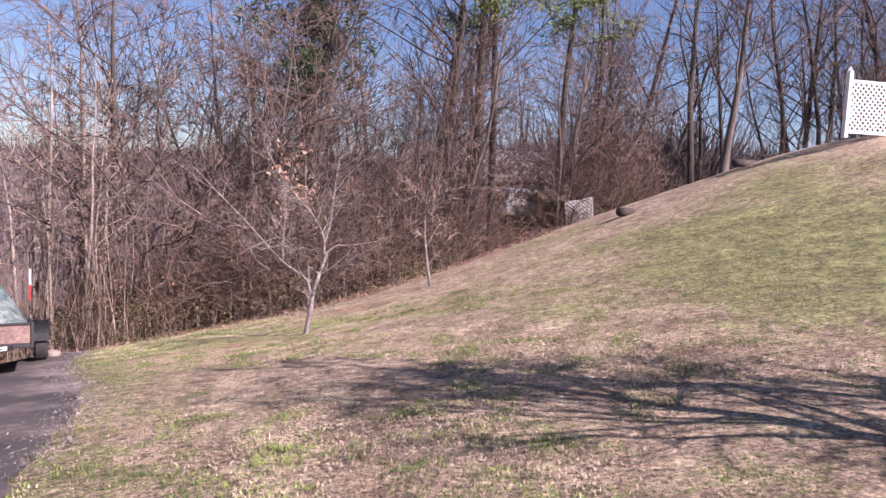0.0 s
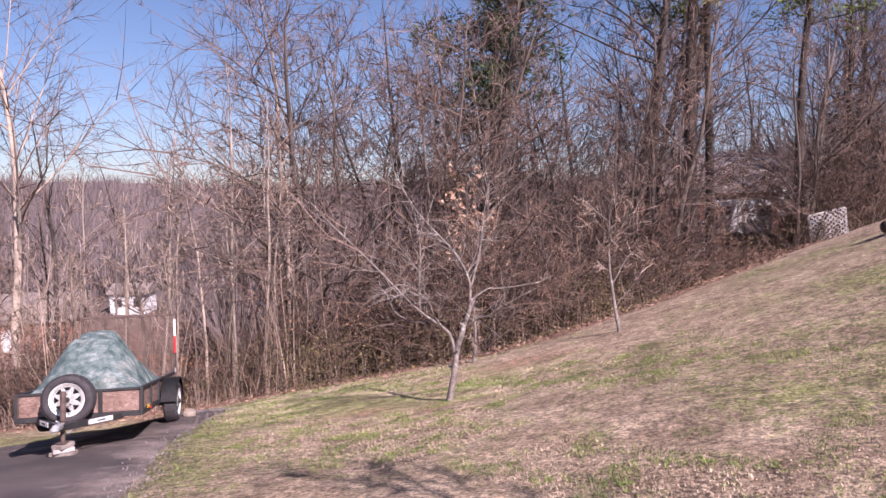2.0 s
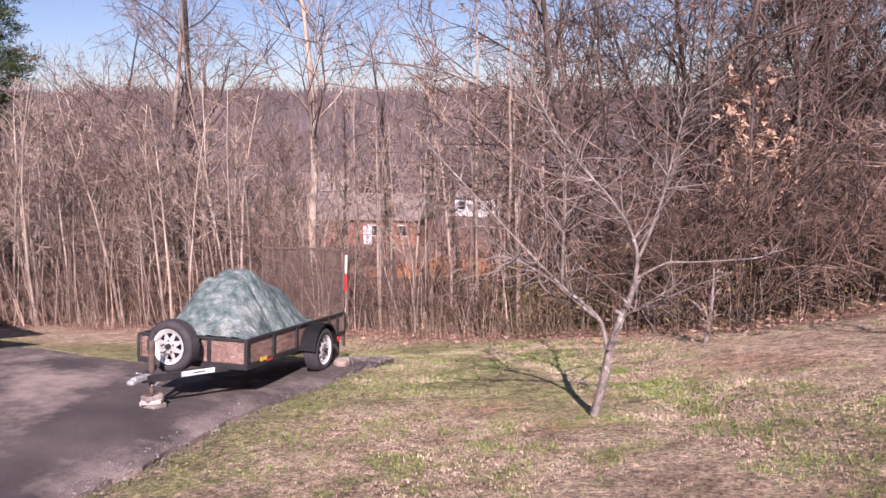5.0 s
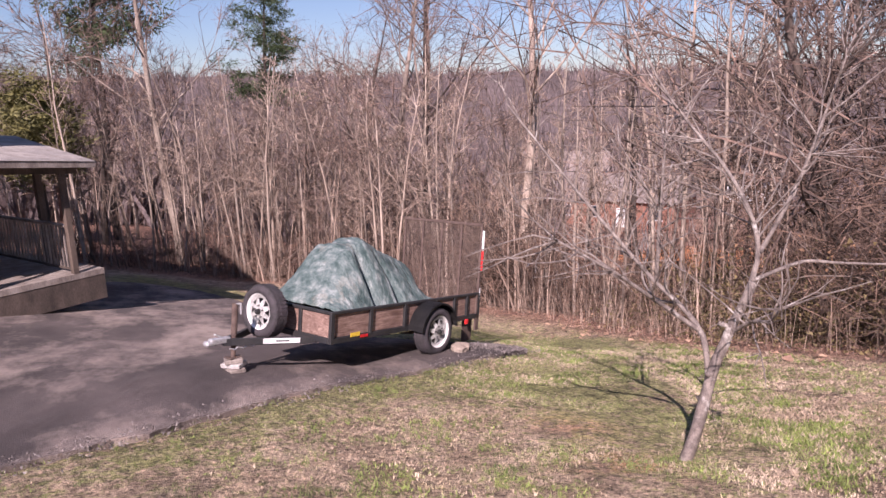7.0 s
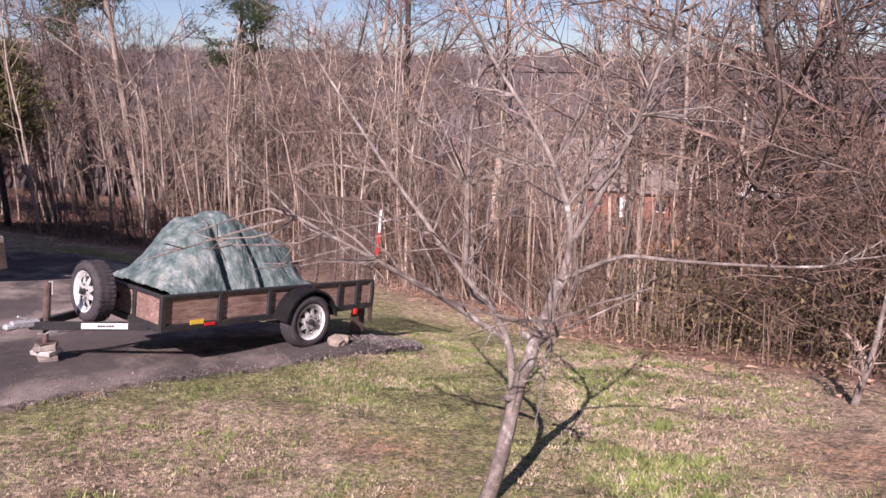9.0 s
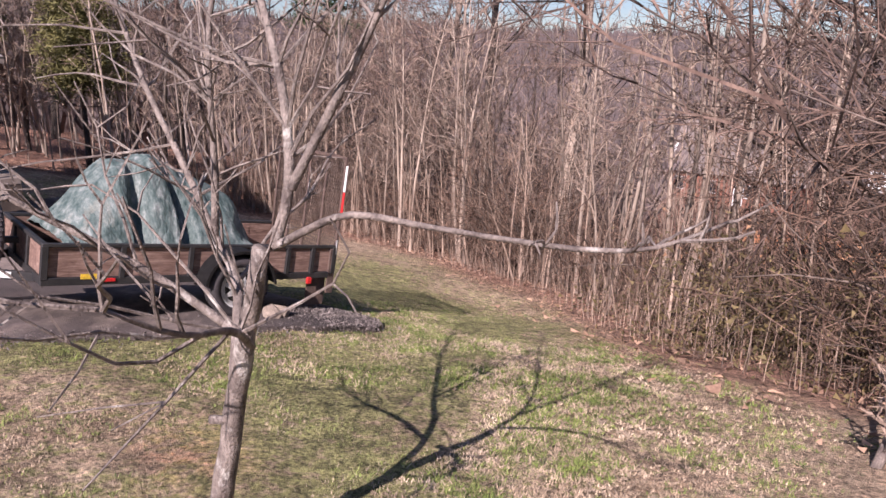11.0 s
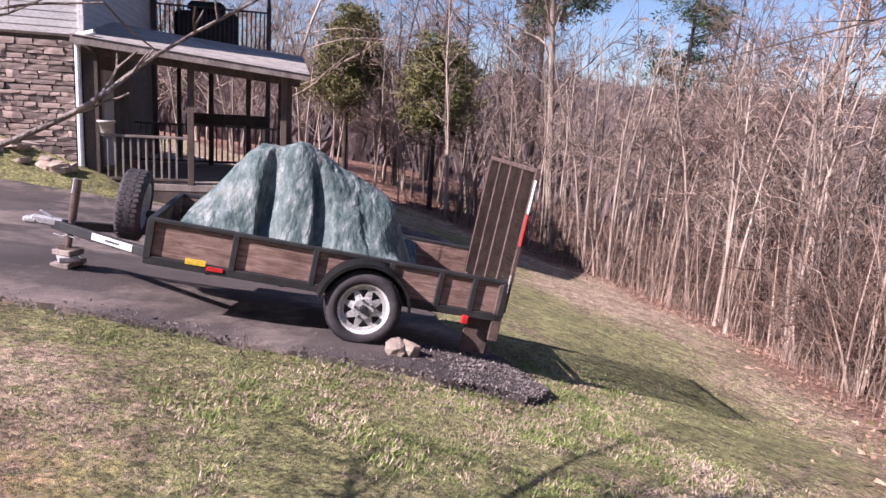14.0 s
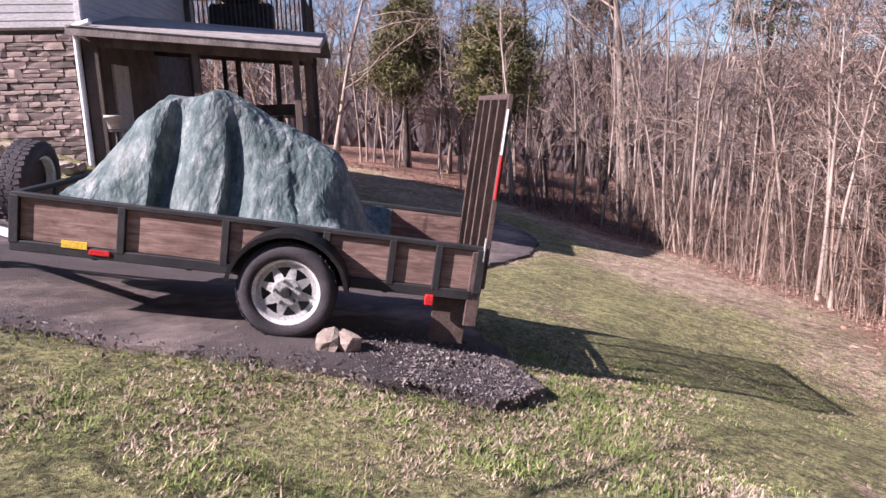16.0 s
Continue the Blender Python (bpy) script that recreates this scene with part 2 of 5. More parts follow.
def tarp_material():
    m, n, l, b = nodes_of("tarp", 0.72)
    tc = n.new("ShaderNodeTexCoord")
    mp = n.new("ShaderNodeMapping")
    mp.inputs["Scale"].default_value = (1.6, 0.8, 0.7)
    l.new(tc.outputs["Object"], mp.inputs["Vector"])
    v = tc.outputs["Object"]
    a, f, q = noise_node(n, l, 6.5, 9, mp.outputs[0], 0.76), noise_node(n, l, 60, 4, v, 0.75), noise_node(n, l, 2.0, 5, mp.outputs[0], 0.75)
    c = ramp_node(n, l, a.outputs[0], [(0.36, (0.032, 0.062, 0.060)), (0.47, (0.085, 0.125, 0.120)), (0.57, (0.165, 0.205, 0.198)), (0.70, (0.40, 0.42, 0.405))]).outputs[0]
    c = mix_node(n, l, 0.35, c, ramp_node(n, l, f.outputs[0], [(0.3, (0.55, 0.6, 0.6)), (0.72, (1.45, 1.42, 1.42))]).outputs[0], "MULTIPLY")
    c = mix_node(n, l, ramp_node(n, l, q.outputs[0], [(0.56, (0, 0, 0)), (0.70, (0.5, 0.5, 0.5))]).outputs[0], c, (0.40, 0.36, 0.30))
    l.new(c, b.inputs["Base Color"])
    # sharp creases where the sheet has been folded and scrunched
    height_sum = None
    for scale, weight in ((3.6, 1.0), (8.5, 0.4)):
        w = noise_node(n, l, scale, 2, mp.outputs[0], 0.5)
        w.inputs["Distortion"].default_value = 0.7
        low = n.new("ShaderNodeMath")
        low.operation = "SUBTRACT"
        l.new(w.outputs[0], low.inputs[0])
        low.inputs[1].default_value = 0.5
        fold = n.new("ShaderNodeMath")
        fold.operation = "ABSOLUTE"
        l.new(low.outputs[0], fold.inputs[0])
        add = n.new("ShaderNodeMath")
        add.operation = "MULTIPLY_ADD"
        l.new(fold.outputs[0], add.inputs[0])
        add.inputs[1].default_value = weight
        if height_sum is None:
            add.inputs[2].default_value = 0.0
        else:
            l.new(height_sum, add.inputs[2])
        height_sum = add.outputs[0]
    bp = n.new("ShaderNodeBump")
    bp.inputs["Strength"].default_value, bp.inputs["Distance"].default_value = 0.8, 0.05
    l.new(height_sum, bp.inputs["Height"])
    l.new(bp.outputs[0], b.inputs["Normal"])
    return m


PLYWOOD, TARP = plywood_material(), tarp_material()


def glass_material():
    m, n, l, b = nodes_of("window_glass", 0.06)
    b.inputs["Base Color"].default_value = (0.03, 0.035, 0.045, 1)
    return m


GLASS = glass_material()


# ---- mesh helpers ----
def mesh_object(name, verts, faces, material, parent=None, label="", smooth=False):
    me = bpy.data.meshes.new(name)
    me.from_pydata([tuple(v) for v in verts], [], faces)
    me.materials.append(material)
    if smooth:
        me.polygons.foreach_set("use_smooth", np.ones(len(me.polygons), bool))
    me.update()
    ob = new(name, me)
    ob.parent = parent
    return tagged(ob, label)


def part(name, bm, material, parent=None, label="", smooth=False):
    """Links a bmesh as one mesh object under a thing or a part."""
    bmesh.ops.recalc_face_normals(bm, faces=bm.faces)
    me = bpy.data.meshes.new(name)
    bm.to_mesh(me)
    bm.free()
    me.materials.append(material)
    if smooth:
        me.polygons.foreach_set("use_smooth", np.ones(len(me.polygons), bool))
    ob = new(name, me)
    ob.parent = parent
    return tagged(ob, label)


def thing(name, m, label, category, group="", kind=""):
    ob = new(name)
    ob.matrix_world = m
    return tagged(ob, label, category, group, kind)


def box(size, at=(0, 0, 0), bevel=0.0, turn=(0, 0, 0), bm=None):
    """A bevelled box, centred at a place, into a new or a given bmesh."""
    bm = bm or bmesh.new()
    made = bmesh.ops.create_cube(bm, size=1.0)["verts"]
    bmesh.ops.transform(bm, verts=made, matrix=pose(*at, *turn) @ Matrix.Diagonal((*size, 1)))
    if bevel:
        edges = list({e for v in made for e in v.link_edges})
        bmesh.ops.bevel(bm, geom=edges, offset=bevel, segments=1, affect="EDGES")
    return bm


def rod(a, b, r, n=10, bm=None, r2=None):
    """A round bar from a to b."""
    bm = bm or bmesh.new()
    a, b = Vector(a), Vector(b)
    turn = (b - a).to_track_quat("Z", "Y").to_matrix().to_4x4()
    bmesh.ops.create_cone(bm, cap_ends=True, segments=n, radius1=r, radius2=r if r2 is None else r2, depth=(b - a).length,
                          matrix=Matrix.Translation((a + b) / 2) @ turn)
    return bm


def lathe(profile, n=40, axis="Y", bm=None):
    """A body turned from (radius, height) pairs about an axis; the profile is closed."""
    bm = bm or bmesh.new()
    rings = []
    for k in range(n):
        c, s = math.cos(2 * math.pi * k / n), math.sin(2 * math.pi * k / n)
        rings.append([bm.verts.new((r * c, h, r * s) if axis == "Y" else (r * c, r * s, h)) for r, h in profile])
    for k in range(n):
        p, q = rings[k], rings[(k + 1) % n]
        for i in range(len(profile)):
            j = (i + 1) % len(profile)
            bm.faces.new((p[i], p[j], q[j], q[i]))
    return bm


class Soup:
    """Collects tubes and loose triangles into one mesh."""
    def __init__(self):
        self.v, self.f, self.count = [], [], 0

    def tube(self, pts, radii, n):
        pts = np.asarray(pts, float)
        d = np.gradient(pts, axis=0)
        d /= np.linalg.norm(d, axis=1)[:, None] + 1e-9
        ref = np.array([0.31, 0.87, 0.38]) if abs(d[0][2]) > 0.6 else np.array([0.1, 0.2, 0.97])
        u = np.cross(d, ref)
        u /= np.linalg.norm(u, axis=1)[:, None] + 1e-9
        w = np.cross(d, u)
        a = np.arange(n) * 2 * np.pi / n
        ring = pts[:, None] + np.asarray(radii, float)[:, None, None] * (np.cos(a)[None, :, None] * u[:, None] + np.sin(a)[None, :, None] * w[:, None])
        k, c = len(pts), self.count
        self.v.append(ring.reshape(-1, 3))
        for i in range(k - 1):
            for j in range(n):
                q = (j + 1) % n
                self.f.append((c + i * n + j, c + i * n + q, c + (i + 1) * n + q, c + (i + 1) * n + j))
        if n > 3:
            self.f.append(tuple(range(c + (k - 1) * n, c + k * n)))
        if n > 9:
            self.f.append(tuple(range(c + n - 1, c - 1, -1)))
        self.count += k * n

    def spike(self, a, b, r):
        """A thin three-sided thorn from a to its point b."""
        a, b = np.asarray(a, float), np.asarray(b, float)
        d = b - a
        u = np.cross(d, (0.31, 0.87, 0.38))
        u *= r / (np.linalg.norm(u) + 1e-9)
        w = np.cross(d, u)
        w *= r / (np.linalg.norm(w) + 1e-9)
        c = self.count
        self.v.append(np.array([a + u, a - 0.5 * u + 0.87 * w, a - 0.5 * u - 0.87 * w, b]))
        self.f += [(c, c + 1, c + 3), (c + 1, c + 2, c + 3), (c + 2, c, c + 3)]
        self.count += 4

    def tris(self, corners):
        """corners: an array of (m, 3, 3)."""
        m = len(corners)
        self.v.append(np.asarray(corners, float).reshape(-1, 3))
        self.f += [(self.count + 3 * i, self.count + 3 * i + 1, self.count + 3 * i + 2) for i in range(m)]
        self.count += 3 * m

    def object(self, name, material, parent=None, label="", smooth=False):
        return mesh_object(name, np.concatenate(self.v), self.f, material, parent, label, smooth)


# ---- ground ----
WALL_AT, WALL_X, WALL_OUT = Vector((-11.5, 4.15, 0)), Vector((0.559, -0.829, 0)), Vector((0.829, 0.559, 0))
DRIVE_NEAR = [(3.2, -9), (0.6, -3), (-1.3, 1), (-2.7, 4.4), (-3.6, 7.0), (-4.65, 8.9), (-5.85, 10.6), (-6.4, 12.0), (-6.8, 13.05), (-7.1, 13.55)]
DRIVE_FAR = [(0.2, -9), (-4.4, -0.9), (-7.7, 2.3), (-10.6, 5.1), (-13.3, 7.4), (-16.4, 7.2), (-19.6, 5.7), (-21.2, 7.4), (-19.4, 9.3), (-16.0, 10.4), (-12.0, 10.8), (-10.2, 11.3), (-9.3, 12.0), (-8.6, 12.7), (-8.0, 13.2), (-7.6, 13.55)]
WOOD_EDGE = [(-30, -14), (-27, 2), (-25.5, 9), (-23.5, 13), (-19, 16.3), (-13, 17.9), (-8, 17.4), (-3.5, 18.0), (-1.2, 20.6), (1.8, 24), (6, 29.5), (12, 33), (22, 31), (34, 20), (40, 0)]


def smooth01(x):
    x = np.clip(x, 0, 1)
    return x * x * (3 - 2 * x)


def inside(x, y, poly):
    x, y = np.asarray(x, float), np.asarray(y, float)
    r = np.zeros(x.shape, bool)
    for (ax, ay), (bx, by) in zip(poly, poly[1:] + poly[:1]):
        c = (ay > y) != (by > y)
        r ^= c & (x < (bx - ax) * (y - ay) / ((by - ay) or 1e-9) + ax)
    return r


def edge_distance(x, y, line):
    x, y = np.asarray(x, float), np.asarray(y, float)
    d = np.full(x.shape, 1e9)
    for (ax, ay), (bx, by) in zip(line, line[1:]):
        k = np.clip(((x - ax) * (bx - ax) + (y - ay) * (by - ay)) / ((bx - ax) ** 2 + (by - ay) ** 2), 0, 1)
        d = np.minimum(d, np.hypot(x - ax - k * (bx - ax), y - ay - k * (by - ay)))
    return d


def wood_depth(x, y):
    """Metres into the woods; negative on the lawn."""
    d = edge_distance(x, y, WOOD_EDGE)
    return np.where(inside(x, y, WOOD_EDGE + [(40, -30), (-30, -30)]), -d, d)


def height(x, y):
    x, y = np.asarray(x, float), np.asarray(y, float)
    u, v = 25 * np.tanh((x + 5) / 25), 25 * np.tanh((y - 12) / 25)
    z = -1.9853 + 0.1469 * u - 0.1215 * v - 0.00284 * u * u + 0.00471 * u * v + 0.00009 * v * v
    z = z + 4.4593 * np.exp(-((x - 15.15) / 12.26) ** 2 - ((y - 21.7) / 12.85) ** 2)
    s = (x - WALL_AT.x) * WALL_X.x + (y - WALL_AT.y) * WALL_X.y
    o = (x - WALL_AT.x) * WALL_OUT.x + (y - WALL_AT.y) * WALL_OUT.y
    bank = (0.38 + 0.2 * np.clip(s, 0, 4)) * smooth01((s + 1.2) / 1.2) * smooth01((14 - s) / 6)
    z = z + bank * np.where(o < 0, smooth01((o + 12) / 6), np.exp(-(o / 0.85) ** 2))
    z = z - 0.3 * np.exp(-((x + 11.5) / 2.5) ** 2 - ((y - 15.7) / 1.8) ** 2)
    z = z + 0.1 * np.exp(-((x + 6.4) / 1.2) ** 2 - ((y - 9.3) / 1.2) ** 2)
    z = z - 0.16 * np.exp(-((x + 3.0) / 2.0) ** 2 - ((y - 12.8) / 2.6) ** 2)
    z = z + 0.12 * np.exp(-((x + 7.3) / 1.1) ** 2 - ((y - 12.3) / 0.9) ** 2)
    z = z + 1.5 * np.exp(-((x - 2.6) / 4.0) ** 2 - ((y - 33.2) / 3.6) ** 2)
    r = np.hypot(x + 5, y - 12)
    valley = smooth01((r - 28) / 90)
    side = smooth01((30 - x) / 60)
    z = z * (1 - valley) + valley * (-12 * side)
    rise = smooth01((r - 110) / 480)
    a = np.mod(np.arctan2(y - 12, x + 5), 2 * np.pi)
    z = z + rise * (27 + 9 * smooth01((a - 2.5) / 0.5) + 2.5 * np.sin(7.3 * a + 2.0) + 1.2 * np.sin(17 * a))
    return z


def ground_z(x, y):
    return float(height(x, y))


def grid_line(lo, hi, step, reach):
    core = list(np.arange(lo, hi, step))
    out, s, p = [], step, hi
    while p < reach:
        out.append(p)
        s *= 1.16
        p += s
    back, s, p = [], step, lo - step
    while p > -reach:
        back.append(p)
        s *= 1.16
        p -= s
    return np.array(back[::-1] + core + out)


def drive_outline():
    return DRIVE_NEAR + DRIVE_FAR[::-1]


def build_ground():
    gx, gy = grid_line(-27, 12, 0.3, 1600), grid_line(-6, 28, 0.3, 1600)
    X, Y = np.meshgrid(gx, gy)
    Z = height(X, Y)
    on_drive = inside(X, Y, drive_outline())
    deep = edge_distance(X, Y, drive_outline() + [drive_outline()[0]])
    Z -= np.where(on_drive, np.clip(deep * 0.4, 0, 0.12), 0)
    bumps = 0.018 * np.sin(X * 3.1 + 1.7 * np.sin(Y * 2.3)) * np.sin(Y * 2.7 + 1.3 * np.sin(X * 1.9)) + 0.03 * np.sin(X * 0.9 + Y * 0.4) * np.sin(Y * 1.1)
    Z += np.where(on_drive, 0, bumps * np.clip(deep, 0, 1))
    h, w = X.shape
    v = np.stack([X, Y, Z], -1).reshape(-1, 3)
    i = np.arange(h * w).reshape(h, w)
    f = np.stack([i[:-1, :-1], i[:-1, 1:], i[1:, 1:], i[1:, :-1]], -1).reshape(-1, 4)
    ob = mesh_object("ground", v, f.tolist(), LAWN, smooth=True)
    wd = wood_depth(X, Y)
    zone = np.zeros((h * w, 4), np.float32)
    zone[:, 0] = smooth01((wd + 1.35 + 0.55 * np.sin(X * 0.7) * np.sin(Y * 0.9)) / 1.3).ravel()
    green = 0.42 * np.exp(-((X - 6.5) / 4.8) ** 2 - ((Y - 11.0) / 5.5) ** 2) + 0.22 * np.exp(-((deep - 0.3) / 1.3) ** 2) * ~on_drive
    green += 0.40 * np.exp(-((X + 11.0) / 4.6) ** 2 - ((Y - 14.0) / 2.6) ** 2) + 0.22 * np.exp(-((X + 4.6) / 2.4) ** 2 - ((Y - 13.0) / 2.0) ** 2)
    green -= 0.26 * np.exp(-((X - 0.3) / 3.2) ** 2 - ((Y - 7.6) / 2.0) ** 2) + 0.30 * np.exp(-((X + 1.6) / 2.0) ** 2 - ((Y - 15.2) / 1.6) ** 2)
    green += 0.35 * np.exp(-((X + 9.3) / 3.0) ** 2 - ((Y - 2.6) / 2.6) ** 2) * ~on_drive
    zone[:, 1] = green.ravel()
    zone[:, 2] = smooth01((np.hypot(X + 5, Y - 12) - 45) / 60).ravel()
    clay = np.exp(-((X + 3.66) / 0.36) ** 2 - ((Y - 12.12) / 0.2) ** 2) + np.exp(-((X + 2.5) / 0.32) ** 2 - ((Y - 11.93) / 0.22) ** 2) + 0.6 * np.exp(-((X + 2.0) / 0.8) ** 2 - ((Y - 14.9) / 0.5) ** 2)
    zone[:, 3] = np.clip(clay, 0, 1).ravel()
    ca = ob.data.color_attributes.new("zone", "FLOAT_COLOR", "POINT")
    ca.data.foreach_set("color", zone.ravel())
    tagged(ob, "sloping winter lawn of straw and green running into woodland floor", "ground", kind="structure")


def resample(line, n):
    p = np.array(line, float)
    for _ in range(2):
        q = np.empty((2 * len(p) - 2, 2))
        q[0::2], q[1::2] = 0.75 * p[:-1] + 0.25 * p[1:], 0.25 * p[:-1] + 0.75 * p[1:]
        p = np.concatenate([p[:1], q, p[-1:]])
    s = np.concatenate([[0], np.cumsum(np.hypot(*np.diff(p, axis=0).T))])
    k = np.linspace(0, s[-1], n)
    return np.stack([np.interp(k, s, p[:, 0]), np.interp(k, s, p[:, 1])], -1)


def build_drive():
    n, m = 190, 44
    a, b = resample(DRIVE_NEAR, n), resample(DRIVE_FAR, n)
    rng = np.random.default_rng(4)
    a += rng.normal(0, 0.022, a.shape)
    b += rng.normal(0, 0.03, b.shape)
    k = np.linspace(0, 1, m)[None, :, None]
    k = k * k * (3 - 2 * k) * 0.5 + k * 0.5
    P = a[:, None] * (1 - k) + b[:, None] * k
    Z = height(P[..., 0], P[..., 1])
    lump = np.exp(-((P[..., 0] + 7.3) / 0.75) ** 2 - ((P[..., 1] - 13.2) / 0.6) ** 2)
    Z = Z + 0.03 + 0.05 * lump + 0.006 * np.sin(P[..., 0] * 9) * np.sin(P[..., 1] * 8)
    v = np.concatenate([P, Z[..., None]], -1).reshape(-1, 3).tolist()
    i = np.arange(n * m).reshape(n, m)
    f = np.stack([i[:-1, :-1], i[:-1, 1:], i[1:, 1:], i[1:, :-1]], -1).reshape(-1, 4).tolist()
    loop = list(i[:, 0]) + list(i[-1, 1:]) + list(i[::-1, -1])[1:] + list(i[0, ::-1])[1:-1]
    base = len(v)
    for q in loop:
        x, y, z = v[q]
        v.append((x, y, z - 0.3))
    c = len(loop)
    f += [(int(loop[j]), int(loop[(j + 1) % c]), base + (j + 1) % c, base + j) for j in range(c)]
    ob = mesh_object("driveway", v, f, ASPHALT)
    tagged(ob, "worn grey asphalt driveway with pale stains and crumbling edge", "driveway", kind="structure")
    crumbs = Soup()
    for line, count in ((DRIVE_NEAR[3:], 3600), (DRIVE_FAR[8:], 700)):
        p = resample(line, 400)
        for _ in range(count):
            x, y = p[rng.integers(len(p))] + rng.normal(0, 0.14, 2)
            lumpy = math.exp(-((x + 7.3) / 0.75) ** 2 - ((y - 13.2) / 0.6) ** 2)
            s = abs(rng.normal(0, 0.004)) + 0.003
            o = np.array([x, y, ground_z(x, y) + 0.03 + 0.05 * lumpy])
            q = o + rng.normal(0, 1, (4, 3)) * s
            crumbs.tris(np.array([[q[0], q[1], q[2]], [q[0], q[2], q[3]], [q[0], q[3], q[1]], [q[1], q[3], q[2]]]))
    for _ in range(4500):
        x, y = rng.normal(-7.3, 0.4), rng.normal(13.15, 0.35)
        if not inside(x, y, drive_outline()):
            continue
        lumpy = math.exp(-((x + 7.3) / 0.75) ** 2 - ((y - 13.2) / 0.6) ** 2)
        o = np.array([x, y, ground_z(x, y) + 0.032 + 0.05 * lumpy])
        q = o + rng.normal(0, 1, (4, 3)) * (abs(rng.normal(0, 0.004)) + 0.003)
        crumbs.tris(np.array([[q[0], q[1], q[2]], [q[0], q[2], q[3]], [q[0], q[3], q[1]], [q[1], q[3], q[2]]]))
    tagged(crumbs.object("asphalt_crumbs", CRUMB), "loose dark asphalt crumbs along the broken driveway edge", "gravel", kind="stuff")


build_ground()
build_drive()


# ---- utility trailer ----
FWD = Vector((1.585, -2.542, 0.497)).normalized()
LEFT = Vector((-FWD.y, FWD.x, 0)).normalized()
TRAILER = Matrix.Translation((-6.856, 10.123, -1.073)) @ Matrix((FWD, LEFT, FWD.cross(LEFT))).transposed().to_4x4()
LONG, HALF = 3.04, 0.76


def wheel_parts(parent, name, m, tyre_r=0.315, wide=0.2):
    """A tyre on a white eight-window steel rim; the outer face looks along +Y."""
    w = wide / 2
    tyre = part(name, lathe([(0.215, -w), (0.27, -w * 1.04), (tyre_r - 0.02, -w * 0.92), (tyre_r, -w * 0.6), (tyre_r, w * 0.6), (tyre_r - 0.02, w * 0.92), (0.27, w * 1.04), (0.215, w), (0.205, 0)], 48), RUBBER, parent, "black rubber tyre", True)
    tyre.matrix_local = m
    tread = bmesh.new()
    for k in range(44):
        a = 2 * math.pi * k / 44
        for o, turn in ((-0.055, 18), (0, -12), (0.055, 18)):
            c = Matrix.Rotation(a, 4, "Y") @ pose(tyre_r + 0.001, o + (0.004 if k % 2 else -0.004), 0, turn, 0, 0)
            made = bmesh.ops.create_cube(tread, size=1)["verts"]
            bmesh.ops.transform(tread, verts=made, matrix=c @ Matrix.Diagonal((0.005, 0.044, 0.03, 1)))
    part("tread", tread, RUBBER, tyre)
    rim = part("rim", lathe([(0.222, w * 0.98), (0.228, w * 0.9), (0.205, w * 0.75), (0.2, -w * 0.8), (0.212, -w * 0.95), (0.19, -w * 0.8), (0.185, w * 0.6), (0.205, w * 0.95)], 48), WHITE_RIM, tyre, "white painted steel wheel rim", True)
    disc = bmesh.new()
    yf = w * 0.72
    # eight three-cornered openings between the spokes
    rows, n = [], 40
    for r, y, half in ((0.034, yf + 0.014, 3), (0.086, yf + 0.014, 3), (0.097, yf + 0.006, 3), (0.118, yf, 8), (0.138, yf - 0.006, 12.5), (0.160, yf - 0.008, 16), (0.198, yf + 0.004, 16)):
        turns = [45 * k + o for k in range(8) for o in (-22.5, -half, -half / 3, half / 3, half)]
        rows.append([disc.verts.new((r * math.cos(radians(a)), y, r * math.sin(radians(a)))) for a in turns])
    for i in range(6):
        for k in range(n):
            if i in (2, 3, 4) and k % 5 in (1, 2, 3):
                continue
            disc.faces.new((rows[i][k], rows[i][(k + 1) % n], rows[i + 1][(k + 1) % n], rows[i + 1][k]))
    bmesh.ops.solidify(disc, geom=disc.faces[:], thickness=0.006)
    part("wheel_disc", disc, WHITE_RIM, tyre)
    hub = rod((0, yf - 0.04, 0), (0, yf + 0.045, 0), 0.032, 20)
    rod((0, yf + 0.045, 0), (0, yf + 0.06, 0), 0.026, 16, hub)
    part("hub", hub, BLACK_STEEL, tyre, "dark grease cap hub")
    back = rod((0, -0.03, 0), (0, -0.015, 0), 0.19, 32)
    part("brake_plate", back, BLACK_STEEL, tyre)
    for k in range(5):
        a = 2 * math.pi * k / 5 + 0.3
        c, s = 0.072 * math.cos(a), 0.072 * math.sin(a)
        part("lug_nut", rod((c, yf + 0.005, s), (c, yf + 0.032, s), 0.011, 6), HUB, tyre)
    return tyre


